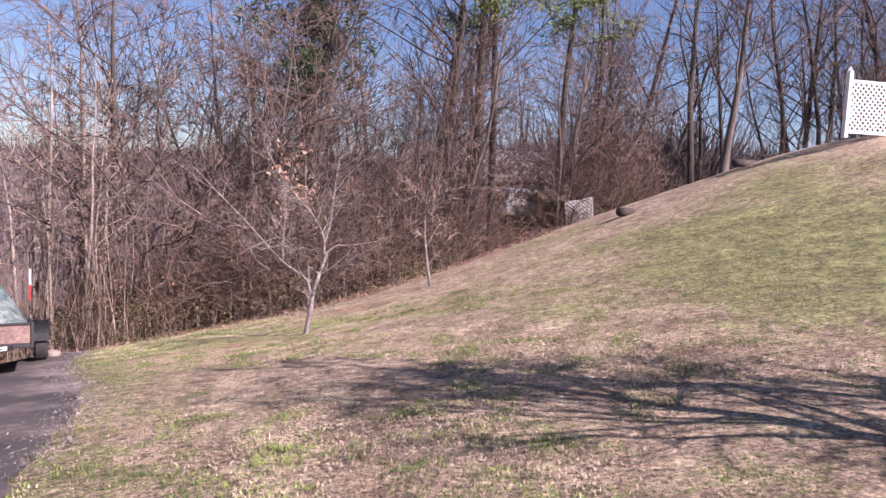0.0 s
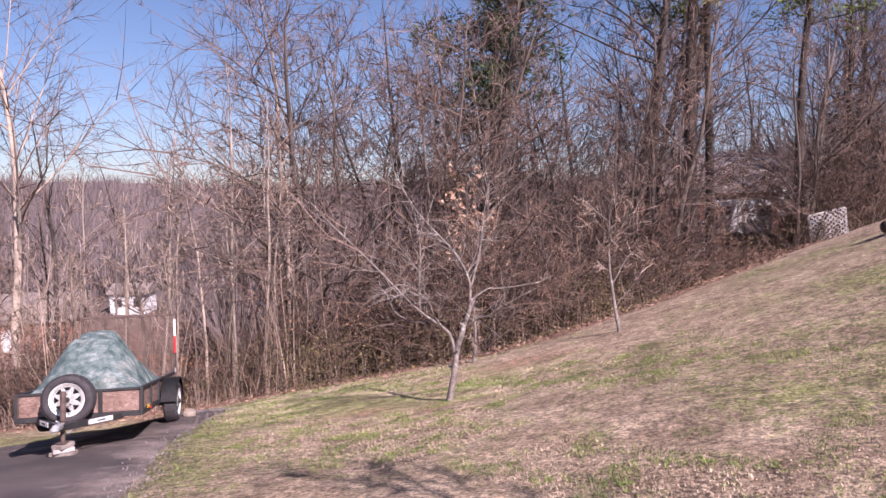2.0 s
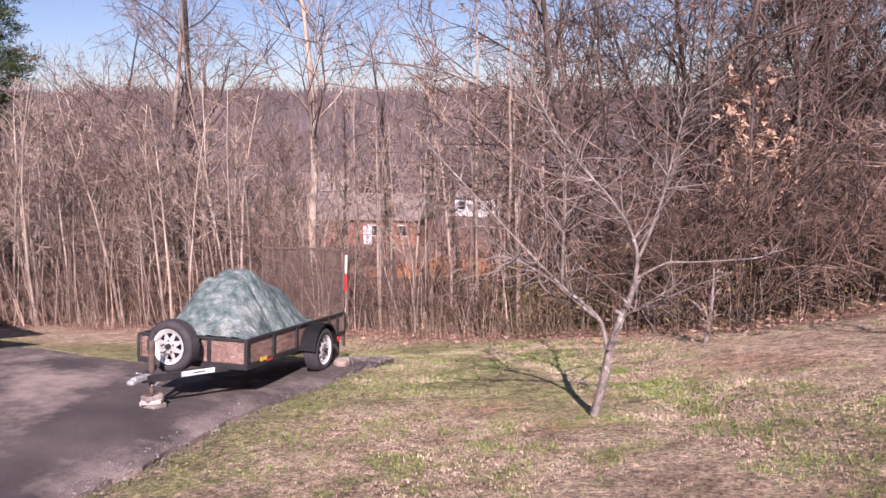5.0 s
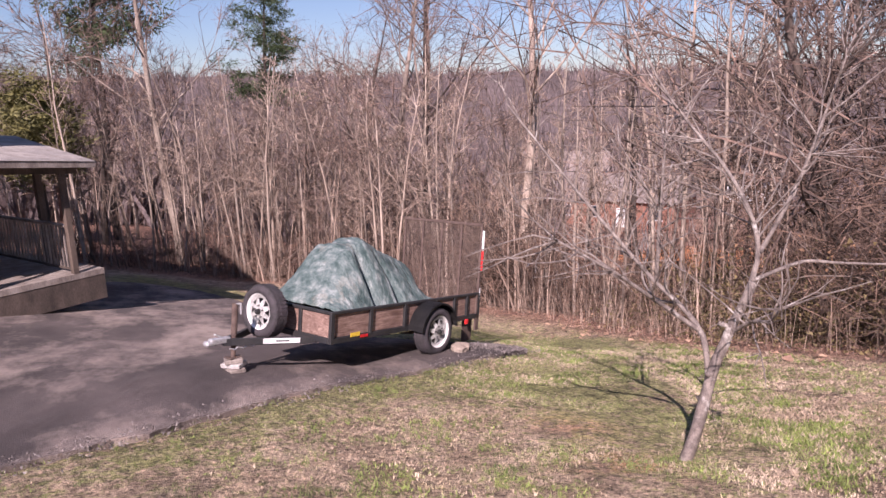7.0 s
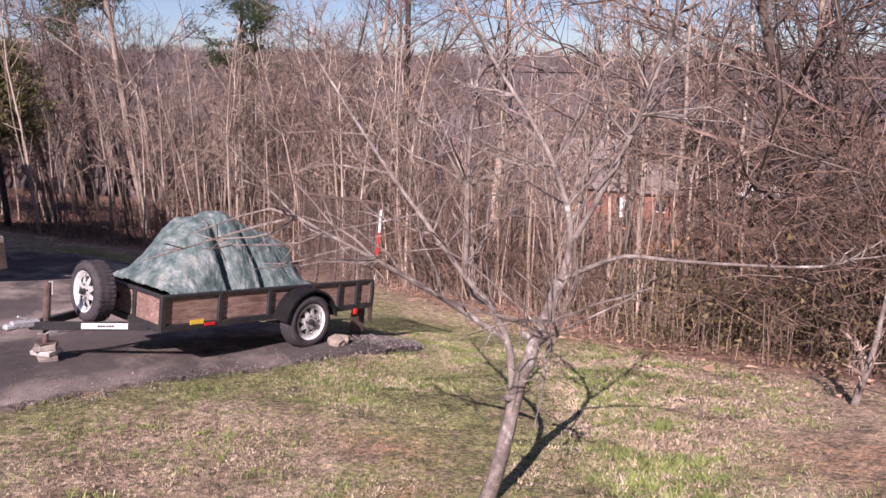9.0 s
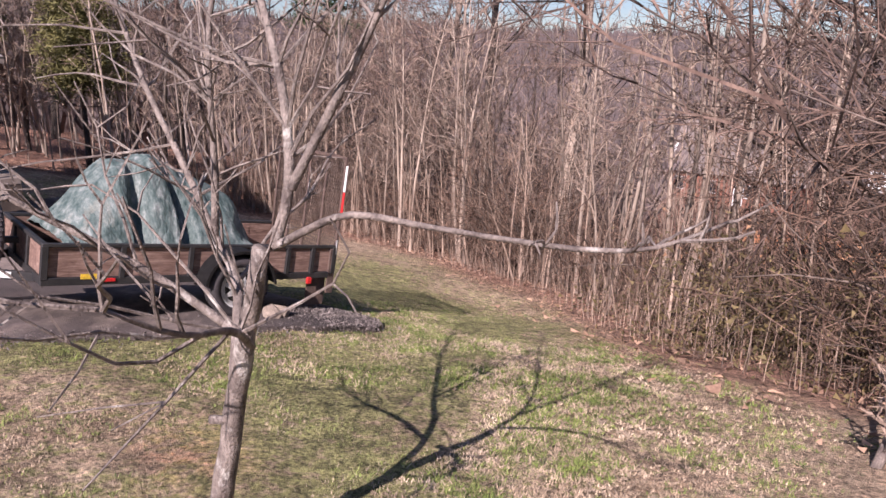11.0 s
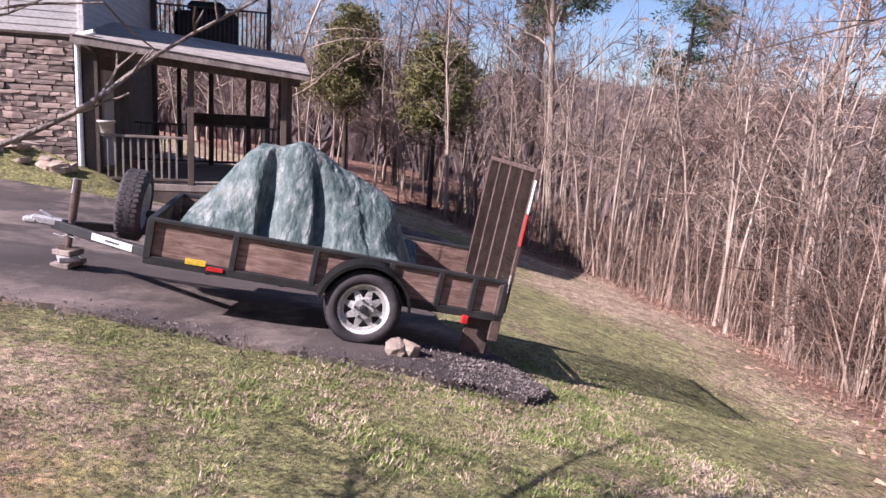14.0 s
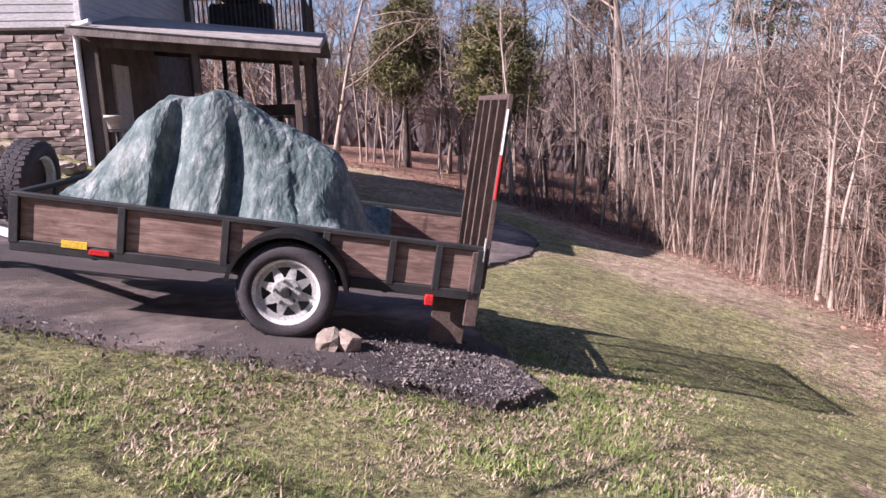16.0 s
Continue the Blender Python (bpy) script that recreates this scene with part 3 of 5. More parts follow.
def build_trailer():
    t = thing("utility_trailer", TRAILER, "black steel utility trailer with plywood sides on the driveway", "trailer")
    for side in (1, -1):
        y = side * HALF
        part("top_rail", box((LONG, 0.05, 0.035), (-LONG / 2, y, -0.018), 0.006), BLACK_STEEL, t)
        part("bottom_rail", box((LONG, 0.05, 0.07), (-LONG / 2, y, -0.345), 0.006), BLACK_STEEL, t)
        posts = (-0.025, -0.68, -1.33, -1.98, -2.42, -2.73, -3.015)
        for x in posts:
            part("upright", box((0.05 if x not in (-0.025, -3.015) else 0.06, 0.045, 0.31), (x, y + side * 0.006, -0.175), 0.005), BLACK_STEEL, t)
        for a, b in zip(posts, posts[1:]):
            part("side_panel", box((abs(b - a) + 0.04, 0.016, 0.275), ((a + b) / 2, y - side * 0.012, -0.172), 0.003), PLYWOOD, t, "weathered brown plywood panel")
        # fender
        bm = bmesh.new()
        prof = []
        for k in range(17):
            a = math.pi * (0.03 + 0.94 * k / 16)
            prof.append((-1.775 + 0.39 * math.cos(a), -0.40 + 0.385 * math.sin(a)))
        inner, outer = y + side * 0.03, y + side * 0.27
        va = [bm.verts.new((x, inner, z)) for x, z in prof]
        vb = [bm.verts.new((x, outer, z)) for x, z in prof]
        vc = [bm.verts.new((-1.775 + (x + 1.775) * 0.93, outer, -0.40 + (z + 0.40) * 0.93)) for x, z in prof]
        for k in range(16):
            bm.faces.new((va[k], va[k + 1], vb[k + 1], vb[k]))
            bm.faces.new((vb[k], vb[k + 1], vc[k + 1], vc[k]))
        bmesh.ops.solidify(bm, geom=bm.faces[:], thickness=0.005)
        part("fender", bm, BLACK_STEEL, t, "rounded black steel fender")
        fill = bmesh.new()
        c = fill.verts.new((-1.775, y + side * 0.034, -0.30))
        ring = [fill.verts.new((x, y + side * 0.034, min(z, -0.015))) for x, z in prof]
        for p, q in zip(ring, ring[1:]):
            fill.faces.new((c, p, q))
        bmesh.ops.solidify(fill, geom=fill.faces[:], thickness=0.004)
        part("fender_backing", fill, BLACK_STEEL, t)
        wheel_parts(t, "tyre", pose(-1.775, side * (HALF + 0.15), -0.40, 0, 11, 0 if side > 0 else 180))
        part("amber_label", box((0.16, 0.006, 0.05), (-0.40, y + side * 0.028, -0.30), 0.002), YELLOW, t, "faded yellow tape label")
        part("side_reflector", box((0.13, 0.012, 0.035), (-0.555, y + side * 0.03, -0.335), 0.004), RED_PLASTIC, t, "red reflector")
        part("marker_lamp", box((0.06, 0.035, 0.075), (-2.7, y + side * 0.04, -0.40), 0.008), RED_PLASTIC, t, "red marker lamp")
    part("front_top_rail", box((0.05, 2 * HALF - 0.05, 0.035), (-0.025, 0, -0.018), 0.006), BLACK_STEEL, t)
    part("front_rail", box((0.05, 2 * HALF - 0.05, 0.07), (-0.025, 0, -0.345), 0.006), BLACK_STEEL, t)
    for a, b in ((-0.735, -0.27), (-0.23, 0.23), (0.27, 0.735)):
        part("front_panel", box((0.016, b - a, 0.275), (-0.03, (a + b) / 2, -0.172), 0.003), PLYWOOD, t, "grey weathered plywood panel")
    for y in (-0.25, 0.25):
        part("upright", box((0.045, 0.05, 0.31), (-0.02, y, -0.175), 0.005), BLACK_STEEL, t)
    part("rear_sill", box((0.06, 2 * HALF, 0.09), (-LONG + 0.03, 0, -0.35), 0.006), BLACK_STEEL, t)
    for k in range(8):
        part("floor_board", box((LONG - 0.08, 0.18, 0.035), (-LONG / 2, -0.665 + 0.19 * k, -0.325), 0.005), GREY_WOOD, t)
    for x in (-0.5, -1.1, -1.75, -2.4):
        part("crossmember", box((0.04, 1.44, 0.06), (x, 0, -0.375), 0.004), BLACK_STEEL, t)
    part("axle", rod((-1.775, -0.86, -0.42), (-1.775, 0.86, -0.42), 0.03, 12), BLACK_STEEL, t)
    for y in (-0.6, 0.6):
        for k in range(3):
            part("leaf_spring", box((0.62 - 0.14 * k, 0.045, 0.008), (-1.775, y, -0.45 - 0.012 * k), 0.001), RUST_STEEL, t)
    # tongue
    for s in (1, -1):
        arm = box((1.06, 0.05, 0.08), (0.42, s * 0.255, -0.365), 0.005, (0, 0, -s * 29))
        part("tongue_arm", arm, BLACK_STEEL, t)
        plate = box((0.42, 0.006, 0.06), (0.33, s * 0.335, -0.362), 0.002, (0, 0, -s * 29))
        pl = part("tongue_plate", plate, WHITE_PLASTIC, t, "white reflective strip")
        for k in range(6):
            part("printed_bar", box((0.02, 0.002, 0.018), (0.27 + 0.022 * k, s * (0.373 - 0.0122 * k), -0.362), 0, (0, 0, -s * 29)), BLACK_STEEL, pl)
    coupler = box((0.26, 0.075, 0.07), (0.93, 0, -0.345), 0.012)
    box((0.12, 0.09, 0.06), (1.06, 0, -0.36), 0.02, bm=coupler)
    part("coupler", coupler, GALV, t, "dull galvanised ball coupler")
    part("coupler_lever", box((0.11, 0.025, 0.018), (0.95, 0, -0.285), 0.005, (0, -20, 0)), GALV, t)
    jack = rod((0.74, 0.0, -0.55), (0.74, 0.0, 0.03), 0.027, 14)
    rod((0.74, 0, -0.30), (0.74, 0, 0.06), 0.035, 14, jack)
    part("jack_tube", jack, RUST_STEEL, t, "rusty tongue jack")
    crank = rod((0.74, 0, 0.05), (0.74, 0.1, 0.07), 0.009, 8)
    rod((0.74, 0.1, 0.07), (0.74, 0.11, -0.05), 0.009, 8, crank)
    part("jack_crank", crank, GALV, t)
    part("jack_foot", box((0.16, 0.12, 0.012), (0.74, 0, -0.555), 0.003), RUST_STEEL, t)
    for k in range(7):
        a = 0.85 - 0.06 * k
        part("safety_chain", rod((a, 0.08, -0.43 - 0.02 * (k % 2)), (a - 0.055, 0.085, -0.44 + 0.02 * (k % 2)), 0.007, 6), GALV, t)
    # spare wheel on the front
    part("spare_bracket", box((0.16, 0.06, 0.06), (0.08, -0.06, -0.14), 0.005), BLACK_STEEL, t)
    wheel_parts(t, "spare_tyre", pose(0.27, -0.06, -0.08, 0, 0, -90))
    # rear ramp gate
    g = part("ramp_gate", box((0.035, 1.5, 0.04), (-3.055, 0, 1.0), 0.005), RUST_STEEL, t, "brown steel ramp gate with expanded mesh")
    part("gate_bar", box((0.035, 1.5, 0.04), (-3.055, 0, -0.28), 0.005), RUST_STEEL, g)
    for y in (-0.735, -0.37, 0, 0.37, 0.735):
        part("gate_upright", box((0.035, 0.035, 1.28), (-3.055, y, 0.36), 0.004), RUST_STEEL, g)
    net = Soup()
    for k in range(-32, 39):
        for s in (1, -1):
            a, b = Vector((0, 0.04 * k, 0)), Vector((0, 0.04 * k + s * 0.64, 1.28))
            ends = []
            for q in range(33):
                w = a.lerp(b, q / 32)
                if -0.73 <= w.y <= 0.73:
                    ends.append(w)
            if len(ends) > 1:
                net.tube([(-3.048 + 0.004 * s, e.y, e.z - 0.28) for e in (ends[0], ends[-1])], [0.0056, 0.0056], 3)
    net.object("gate_mesh", MESH_STEEL, g)
    part("reflector_strip", box((0.012, 0.035, 0.30), (-3.045, 0.775, 0.77), 0.003), WHITE_PLASTIC, g, "white reflective strip")
    part("reflector_strip", box((0.012, 0.035, 0.29), (-3.045, 0.775, 0.47), 0.003), RED_PLASTIC, g, "red reflective strip")
    part("gate_latch", rod((-3.03, 0.78, -0.1), (-3.03, 0.78, 0.06), 0.01, 8), GALV, g)
    part("rear_leg", box((0.09, 0.03, 0.52), (-3.0, HALF + 0.01, -0.30), 0.005), RUST_STEEL, t)
    part("mud_plate", box((0.24, 0.02, 0.33), (-2.86, HALF - 0.06, -0.55), 0.004), RUST_STEEL, t, "rusty brown hanging plate")


def build_tarp():
    """A faded green tarpaulin draped over a heap."""
    nx, ny = 120, 66
    xs = np.linspace(-0.22, -2.42, nx)
    ys = np.linspace(-0.73, 0.73, ny)
    X, Y = np.meshgrid(xs, ys, indexing="ij")
    shake = np.random.default_rng(7).uniform(-0.0065, 0.0065, (2, nx, ny))
    shake[:, [0, -1]] = 0
    shake[:, :, [0, -1]] = 0
    X, Y = X + shake[0], Y + shake[1]
    u, q = -X, np.abs(Y) / 0.73
    back = u + 0.17 * smooth01((q - 0.25) / 0.6) * smooth01((u - 1.6) / 0.25)
    prof = np.interp(back, [0.22, 0.34, 0.6, 0.72, 0.9, 1.04, 1.12, 1.5, 1.92, 2.0, 2.1, 2.24, 2.42], [0.0, 0.15, 0.55, 0.68, 0.695, 0.775, 0.765, 0.60, 0.44, 0.37, 0.16, -0.12, -0.27])
    flat = 0.30 + 0.10 * np.sin(3 * u)
    side = np.where(q < flat, 1 - 0.05 * (q / flat) ** 2, 0.95 - 1.0 * np.clip((q - flat) / (1 - flat), 0, 1) ** 1.15)
    Z = prof * side - 0.05 * q ** 6
    # pleats fall from the peaks, sharp on one side
    for c, w, dpt, drift in ((0.84, 0.045, 0.26, 0.06), (1.22, 0.04, 0.20, 0.10), (1.66, 0.04, 0.035, 0.2)):
        run = smooth01((q - 0.22) / 0.4)
        d = u - c - drift * (q - 0.3) - 0.03 * np.sin(6 * Y + 9 * c)
        cut = np.where(d < 0, np.exp(-(d / (w * 0.7)) ** 2), np.exp(-(d / (w * (1.2 + 2.2 * q))) ** 2))
        Z -= dpt * run * cut * np.clip(prof / 0.5, 0, 1)
    # crumples
    for a in range(nx):
        for b in range(ny):
            v1 = Vector((X[a, b] * 4.2, Y[a, b] * 4.2, Z[a, b] * 2.5))
            Z[a, b] += 0.03 * (0.4 - abs(noise.noise(v1 * 0.8))) + 0.022 * (0.4 - abs(noise.noise(v1 * 1.9))) + 0.009 * (0.4 - abs(noise.noise(v1 * 3.9))) + 0.004 * (0.4 - abs(noise.noise(v1 * 8)))
    Z = np.maximum(Z, -0.285)
    hem = np.minimum(np.minimum(u - 0.22, 2.42 - u), 0.73 - np.abs(Y))
    Z = np.where(hem < 1e-6, np.minimum(Z - 0.03, 0.02), Z)
    v = np.stack([X, Y, Z], -1).reshape(-1, 3)
    i = np.arange(nx * ny).reshape(nx, ny)
    f = np.stack([i[:-1, :-1], i[1:, :-1], i[1:, 1:], i[:-1, 1:]], -1).reshape(-1, 4).tolist()
    ob = mesh_object("tarpaulin", v, f, TARP)
    ob.matrix_world = TRAILER
    hem = Soup()
    for edge in (i[:, 0], i[:, -1], i[0, :], i[-1, :]):
        hem.tube(v[edge], np.full(len(edge), 0.009), 5)
    hem.object("hem", TARP, ob, "rolled hem of the tarpaulin")
    tagged(ob, "faded green tarpaulin draped over a heap in the trailer bed", "tarp")
    s = thing("plastic_sheet", TRAILER @ pose(-2.58, 0.22, -0.25, 0, 30, 0), "crumpled white plastic sheet on the trailer bed", "sheet")
    bm = bmesh.new()
    bmesh.ops.create_grid(bm, x_segments=14, y_segments=14, size=0.2)
    for w in bm.verts:
        w.co.z = 0.012 * math.sin(19 * w.co.x + 3 * w.co.y) * math.cos(15 * w.co.y) - 0.3 * w.co.x ** 2
    part("sheet", bm, WHITE_PLASTIC, s, smooth=True)


def rough_stone(size, seed, flat=0.6):
    bm = bmesh.new()
    bmesh.ops.create_icosphere(bm, subdivisions=2, radius=1)
    for w in bm.verts:
        n = noise.noise(w.co * 1.3 + Vector((seed * 3.7, seed, 0)))
        c = Vector([max(-flat, min(flat, k)) for k in w.co]) / flat
        w.co = Vector((c.x * size[0], c.y * size[1], c.z * size[2])) * 0.5 * (1 + 0.28 * n)
    return bm


def build_trailer_props():
    for dx, dy, s, seed, turn in ((-6.93, 12.37, (0.19, 0.15, 0.115), 1, 20), (-6.99, 12.46, (0.17, 0.14, 0.13), 5, 75)):
        st = thing("chock_stone", pose(dx, dy, ground_z(dx, dy) + 0.07, 8, 10, turn), "pale broken rock chocking the trailer tyre", "rock", "chock stones")
        part("stone", rough_stone(s, seed, 0.72), STONE, st)
    foot = TRAILER @ Vector((0.74, 0, -0.562))
    floor_z = ground_z(foot.x, foot.y) + 0.03
    gap = foot.z - floor_z
    for k in range(3):
        h = gap / 3
        b = thing("jack_block", pose(foot.x, foot.y, floor_z + h * (k + 0.5), 0, 0, 15 + 38 * k), "weathered wooden block under the tongue jack", "block", "blocks under the jack")
        part("block", box((0.28 - 0.04 * k, 0.17, h - 0.004), bevel=0.006), CONCRETE if k == 1 else GREY_WOOD, b)


build_trailer()
build_tarp()
build_trailer_props()


# ---- house with porch ----
HOUSE = Matrix.Translation((WALL_AT.x, WALL_AT.y, 0)) @ Matrix((WALL_X, WALL_OUT, Vector((0, 0, 1)))).transposed().to_4x4()


def house_part(name, size, at, material, parent, label="", bevel=0.005, turn=(0, 0, 0)):
    return part(name, box(size, at, bevel, turn), material, parent, label)


def railing(parent, a, b, top, low, step=0.13, wood=None):
    wood = wood or GREY_WOOD
    a, b = Vector(a), Vector(b)
    long = (b - a).length
    ang = math.degrees(math.atan2(b.y - a.y, b.x - a.x))
    c = (a + b) / 2
    r = house_part("handrail", (long, 0.09, 0.045), (c.x, c.y, top), wood, parent, "weathered wooden railing", turn=(0, 0, ang))
    house_part("bottom_rail", (long, 0.045, 0.05), (c.x, c.y, low + 0.08), DARK_WOOD, r, turn=(0, 0, ang))
    for k in range(1, int(long / step)):
        p = a.lerp(b, k * step / long)
        house_part("baluster", (0.035, 0.035, top - low - 0.08), (p.x, p.y, (top + low + 0.08) / 2), wood, r, turn=(0, 0, ang))


def build_house():
    h = thing("house", HOUSE, "house with pale siding over a stone base and a covered porch", "house")
    house_part("basement_wall", (10.4, 8.9, 3.0), (5.2, -4.5, -0.78), MORTAR, h, "mortar behind the stone facing")
    house_part("upper_wall", (10.5, 9.0, 4.0), (5.2, -4.5, 2.72), SIDING, h)
    roof = bmesh.new()
    pts = [(-0.5, 0.6, 4.7), (10.9, 0.6, 4.7), (10.9, -9.6, 4.7), (-0.5, -9.6, 4.7), (-0.5, -4.5, 7.2), (10.9, -4.5, 7.2)]
    vs = [roof.verts.new(p) for p in pts]
    for f in ((0, 1, 5, 4), (2, 3, 4, 5), (0, 4, 3), (1, 2, 5), (0, 3, 2, 1)):
        roof.faces.new([vs[k] for k in f])
    part("roof", roof, SHINGLE, h, "grey shingle roof")
    # siding boards on both seen faces
    for k in range(26):
        z = 0.74 + 0.125 * k
        house_part("siding_board", (6.5, 0.018, 0.13), (3.15, 0.012, z + 0.065), SIDING, h, bevel=0.002, turn=(4, 0, 0))
        house_part("siding_board", (0.018, 8.6, 0.13), (-0.065, -4.4, z + 0.065), SIDING, h, bevel=0.002, turn=(0, 4, 0))
    house_part("water_table", (6.7, 0.05, 0.05), (3.2, 0.03, 0.73), DARK_WOOD, h)
    house_part("corner_board", (0.09, 0.09, 3.5), (-0.075, 0.02, 2.48), TRIM, h, "white corner board")
    # window over the stone wall
    for x, name in ((0.52, "window"),):
        w = house_part(name, (0.76, 0.03, 1.45), (x, 0.035, 2.82), GLASS, h, "dark double-hung window with white frame")
        for dx in (-0.42, 0.42):
            house_part("window_frame", (0.09, 0.06, 1.6), (x + dx, 0.045, 2.82), TRIM, w)
        for z in (2.06, 2.82, 3.58):
            house_part("window_frame", (0.76, 0.06, 0.07), (x, 0.05, z), TRIM, w)
        for dx in (-0.13, 0.13):
            house_part("muntin", (0.02, 0.045, 1.4), (x + dx, 0.05, 2.82), TRIM, w)
    for y in (-2.6, -5.2):
        w = house_part("window", (0.03, 0.8, 1.3), (-0.085, y, 2.75), GLASS, h, "dark window in the shaded wall")
        for dy in (-0.44, 0.44):
            house_part("window_frame", (0.05, 0.09, 1.45), (-0.09, y + dy, 2.75), TRIM, w)
        for z in (2.06, 2.75, 3.44):
            house_part("window_frame", (0.05, 0.8, 0.07), (-0.095, y, z), TRIM, w)
    # downspout at the corner
    d = rod((-0.02, 0.1, -1.6), (-0.02, 0.1, 0.58), 0.05, 10)
    rod((-0.02, 0.1, 0.58), (-0.06, 0.3, 0.72), 0.05, 10, d)
    rod((-0.06, 0.3, 0.72), (-0.35, 0.36, 0.80), 0.05, 10, d)
    part("downspout", d, WHITE_PAINT, h, "white downspout")
    # porch
    fz = -1.78
    house_part("porch_floor", (4.0, 4.4, 0.12), (-2.05, -2.15, fz - 0.06), GREY_WOOD, h)
    house_part("porch_skirt", (4.0, 0.08, 0.5), (-2.05, 0.0, fz - 0.36), DARK_WOOD, h)
    house_part("corner_pillar", (0.24, 0.16, 2.5), (-0.2, -0.02, -0.62), DARK_WOOD, h)
    for x, y in ((-1.85, 0), (-3.5, 0), (-3.5, -4.1), (-1.9, -4.1), (-2.75, -4.1)):
        top = 0.62 + 0.09 * x
        house_part("porch_post", (0.11, 0.11, top - fz), (x, y, (top + fz) / 2), DARK_WOOD, h, "dark porch post")
    house_part("porch_post", (0.13, 0.12, 2.05), (-3.62, -1.2, -0.75), DARK_WOOD, h)
    house_part("porch_beam", (3.8, 0.1, 0.18), (-1.9, 0.0, 0.38), DARK_WOOD, h, turn=(0, -5.2, 0))
    house_part("porch_beam", (3.6, 0.1, 0.18), (-1.85, -4.1, 0.5), DARK_WOOD, h, turn=(0, -5.2, 0))
    slab = bmesh.new()
    pts = [(-3.95, 0.42, 0.30), (0.0, 0.42, 0.66), (0.0, -2.6, 1.18), (-3.95, -2.6, 0.72)]
    lo, hi = [slab.verts.new(p) for p in pts], [slab.verts.new((p[0], p[1], p[2] + 0.06)) for p in pts]
    slab.faces.new(lo[::-1])
    slab.faces.new(hi)
    for k in range(4):
        slab.faces.new((lo[k], lo[(k + 1) % 4], hi[(k + 1) % 4], hi[k]))
    pr = part("porch_roof", slab, SHINGLE, h, "weathered grey shingle porch roof")
    house_part("fascia", (3.98, 0.04, 0.13), (-1.97, 0.43, 0.475), GREY_WOOD, pr, turn=(0, -5.2, 0))
    back = bmesh.new()
    pts = [(-3.95, -2.6, 0.72), (0.0, -2.6, 1.18), (0.0, -4.6, 0.85), (-3.95, -4.6, 0.45)]
    lo, hi = [back.verts.new(p) for p in pts], [back.verts.new((p[0], p[1], p[2] + 0.06)) for p in pts]
    back.faces.new(lo[::-1])
    back.faces.new(hi)
    for k in range(4):
        back.faces.new((lo[k], lo[(k + 1) % 4], hi[(k + 1) % 4], hi[k]))
    part("porch_roof", back, SHINGLE, h)
    for k in range(9):
        house_part("shingle_course", (3.96, 0.34, 0.012), (-1.97, 0.3 - 0.33 * k, 0.57 + 0.0515 * k), SHINGLE, pr, bevel=0.002, turn=(-9.5, -5.6, 0))
    house_part("porch_wall", (0.06, 4.3, 2.6), (-0.1, -2.2, -0.55), SHADED_INTERIOR, h, "porch wall with the shade put into its dark colour")
    house_part("porch_door", (0.05, 0.85, 2.0), (-0.16, -1.5, -0.78), TRIM, h, "pale shaded door")
    railing(h, (-0.3, 0, 0), (-1.8, 0, 0), -0.93, fz)
    railing(h, (-0.2, -4.1, 0), (-3.5, -4.1, 0), -0.85, fz)
    railing(h, (-3.5, -0.1, 0), (-3.5, -4.1, 0), -0.85, fz)
    # upper deck at the far corner
    dz = 1.12
    house_part("deck_floor", (3.3, 3.6, 0.25), (-1.65, -9.3, dz - 0.1), DARK_WOOD, h)
    for x, y in ((-3.2, -7.6), (-3.2, -11), (-0.15, -7.6), (-0.4, -11)):
        house_part("deck_post", (0.13, 0.13, 6.2), (x, y, dz - 1.4 - 0.45), DARK_WOOD, h, "dark deck post")
        house_part("canopy_post", (0.1, 0.1, 2.3), (x, y, dz + 1.15), DARK_WOOD, h)
    railing(h, (-0.2, -7.6, 0), (-3.2, -7.6, 0), dz + 1.1, dz, 0.12, DARK_WOOD)
    railing(h, (-3.2, -7.6, 0), (-3.2, -11, 0), dz + 1.1, dz, 0.12, DARK_WOOD)
    house_part("canopy", (3.5, 3.8, 0.1), (-1.65, -9.3, dz + 2.4), SHADE_CLOTH, h, "dark cloth canopy over the deck", turn=(-3, 0, 0))
    house_part("canopy_valance", (3.5, 0.03, 0.26), (-1.65, -7.42, dz + 2.2), SHADE_CLOTH, h)
    house_part("canopy_valance", (0.03, 3.8, 0.26), (-3.38, -9.3, dz + 2.25), SHADE_CLOTH, h)
    return h


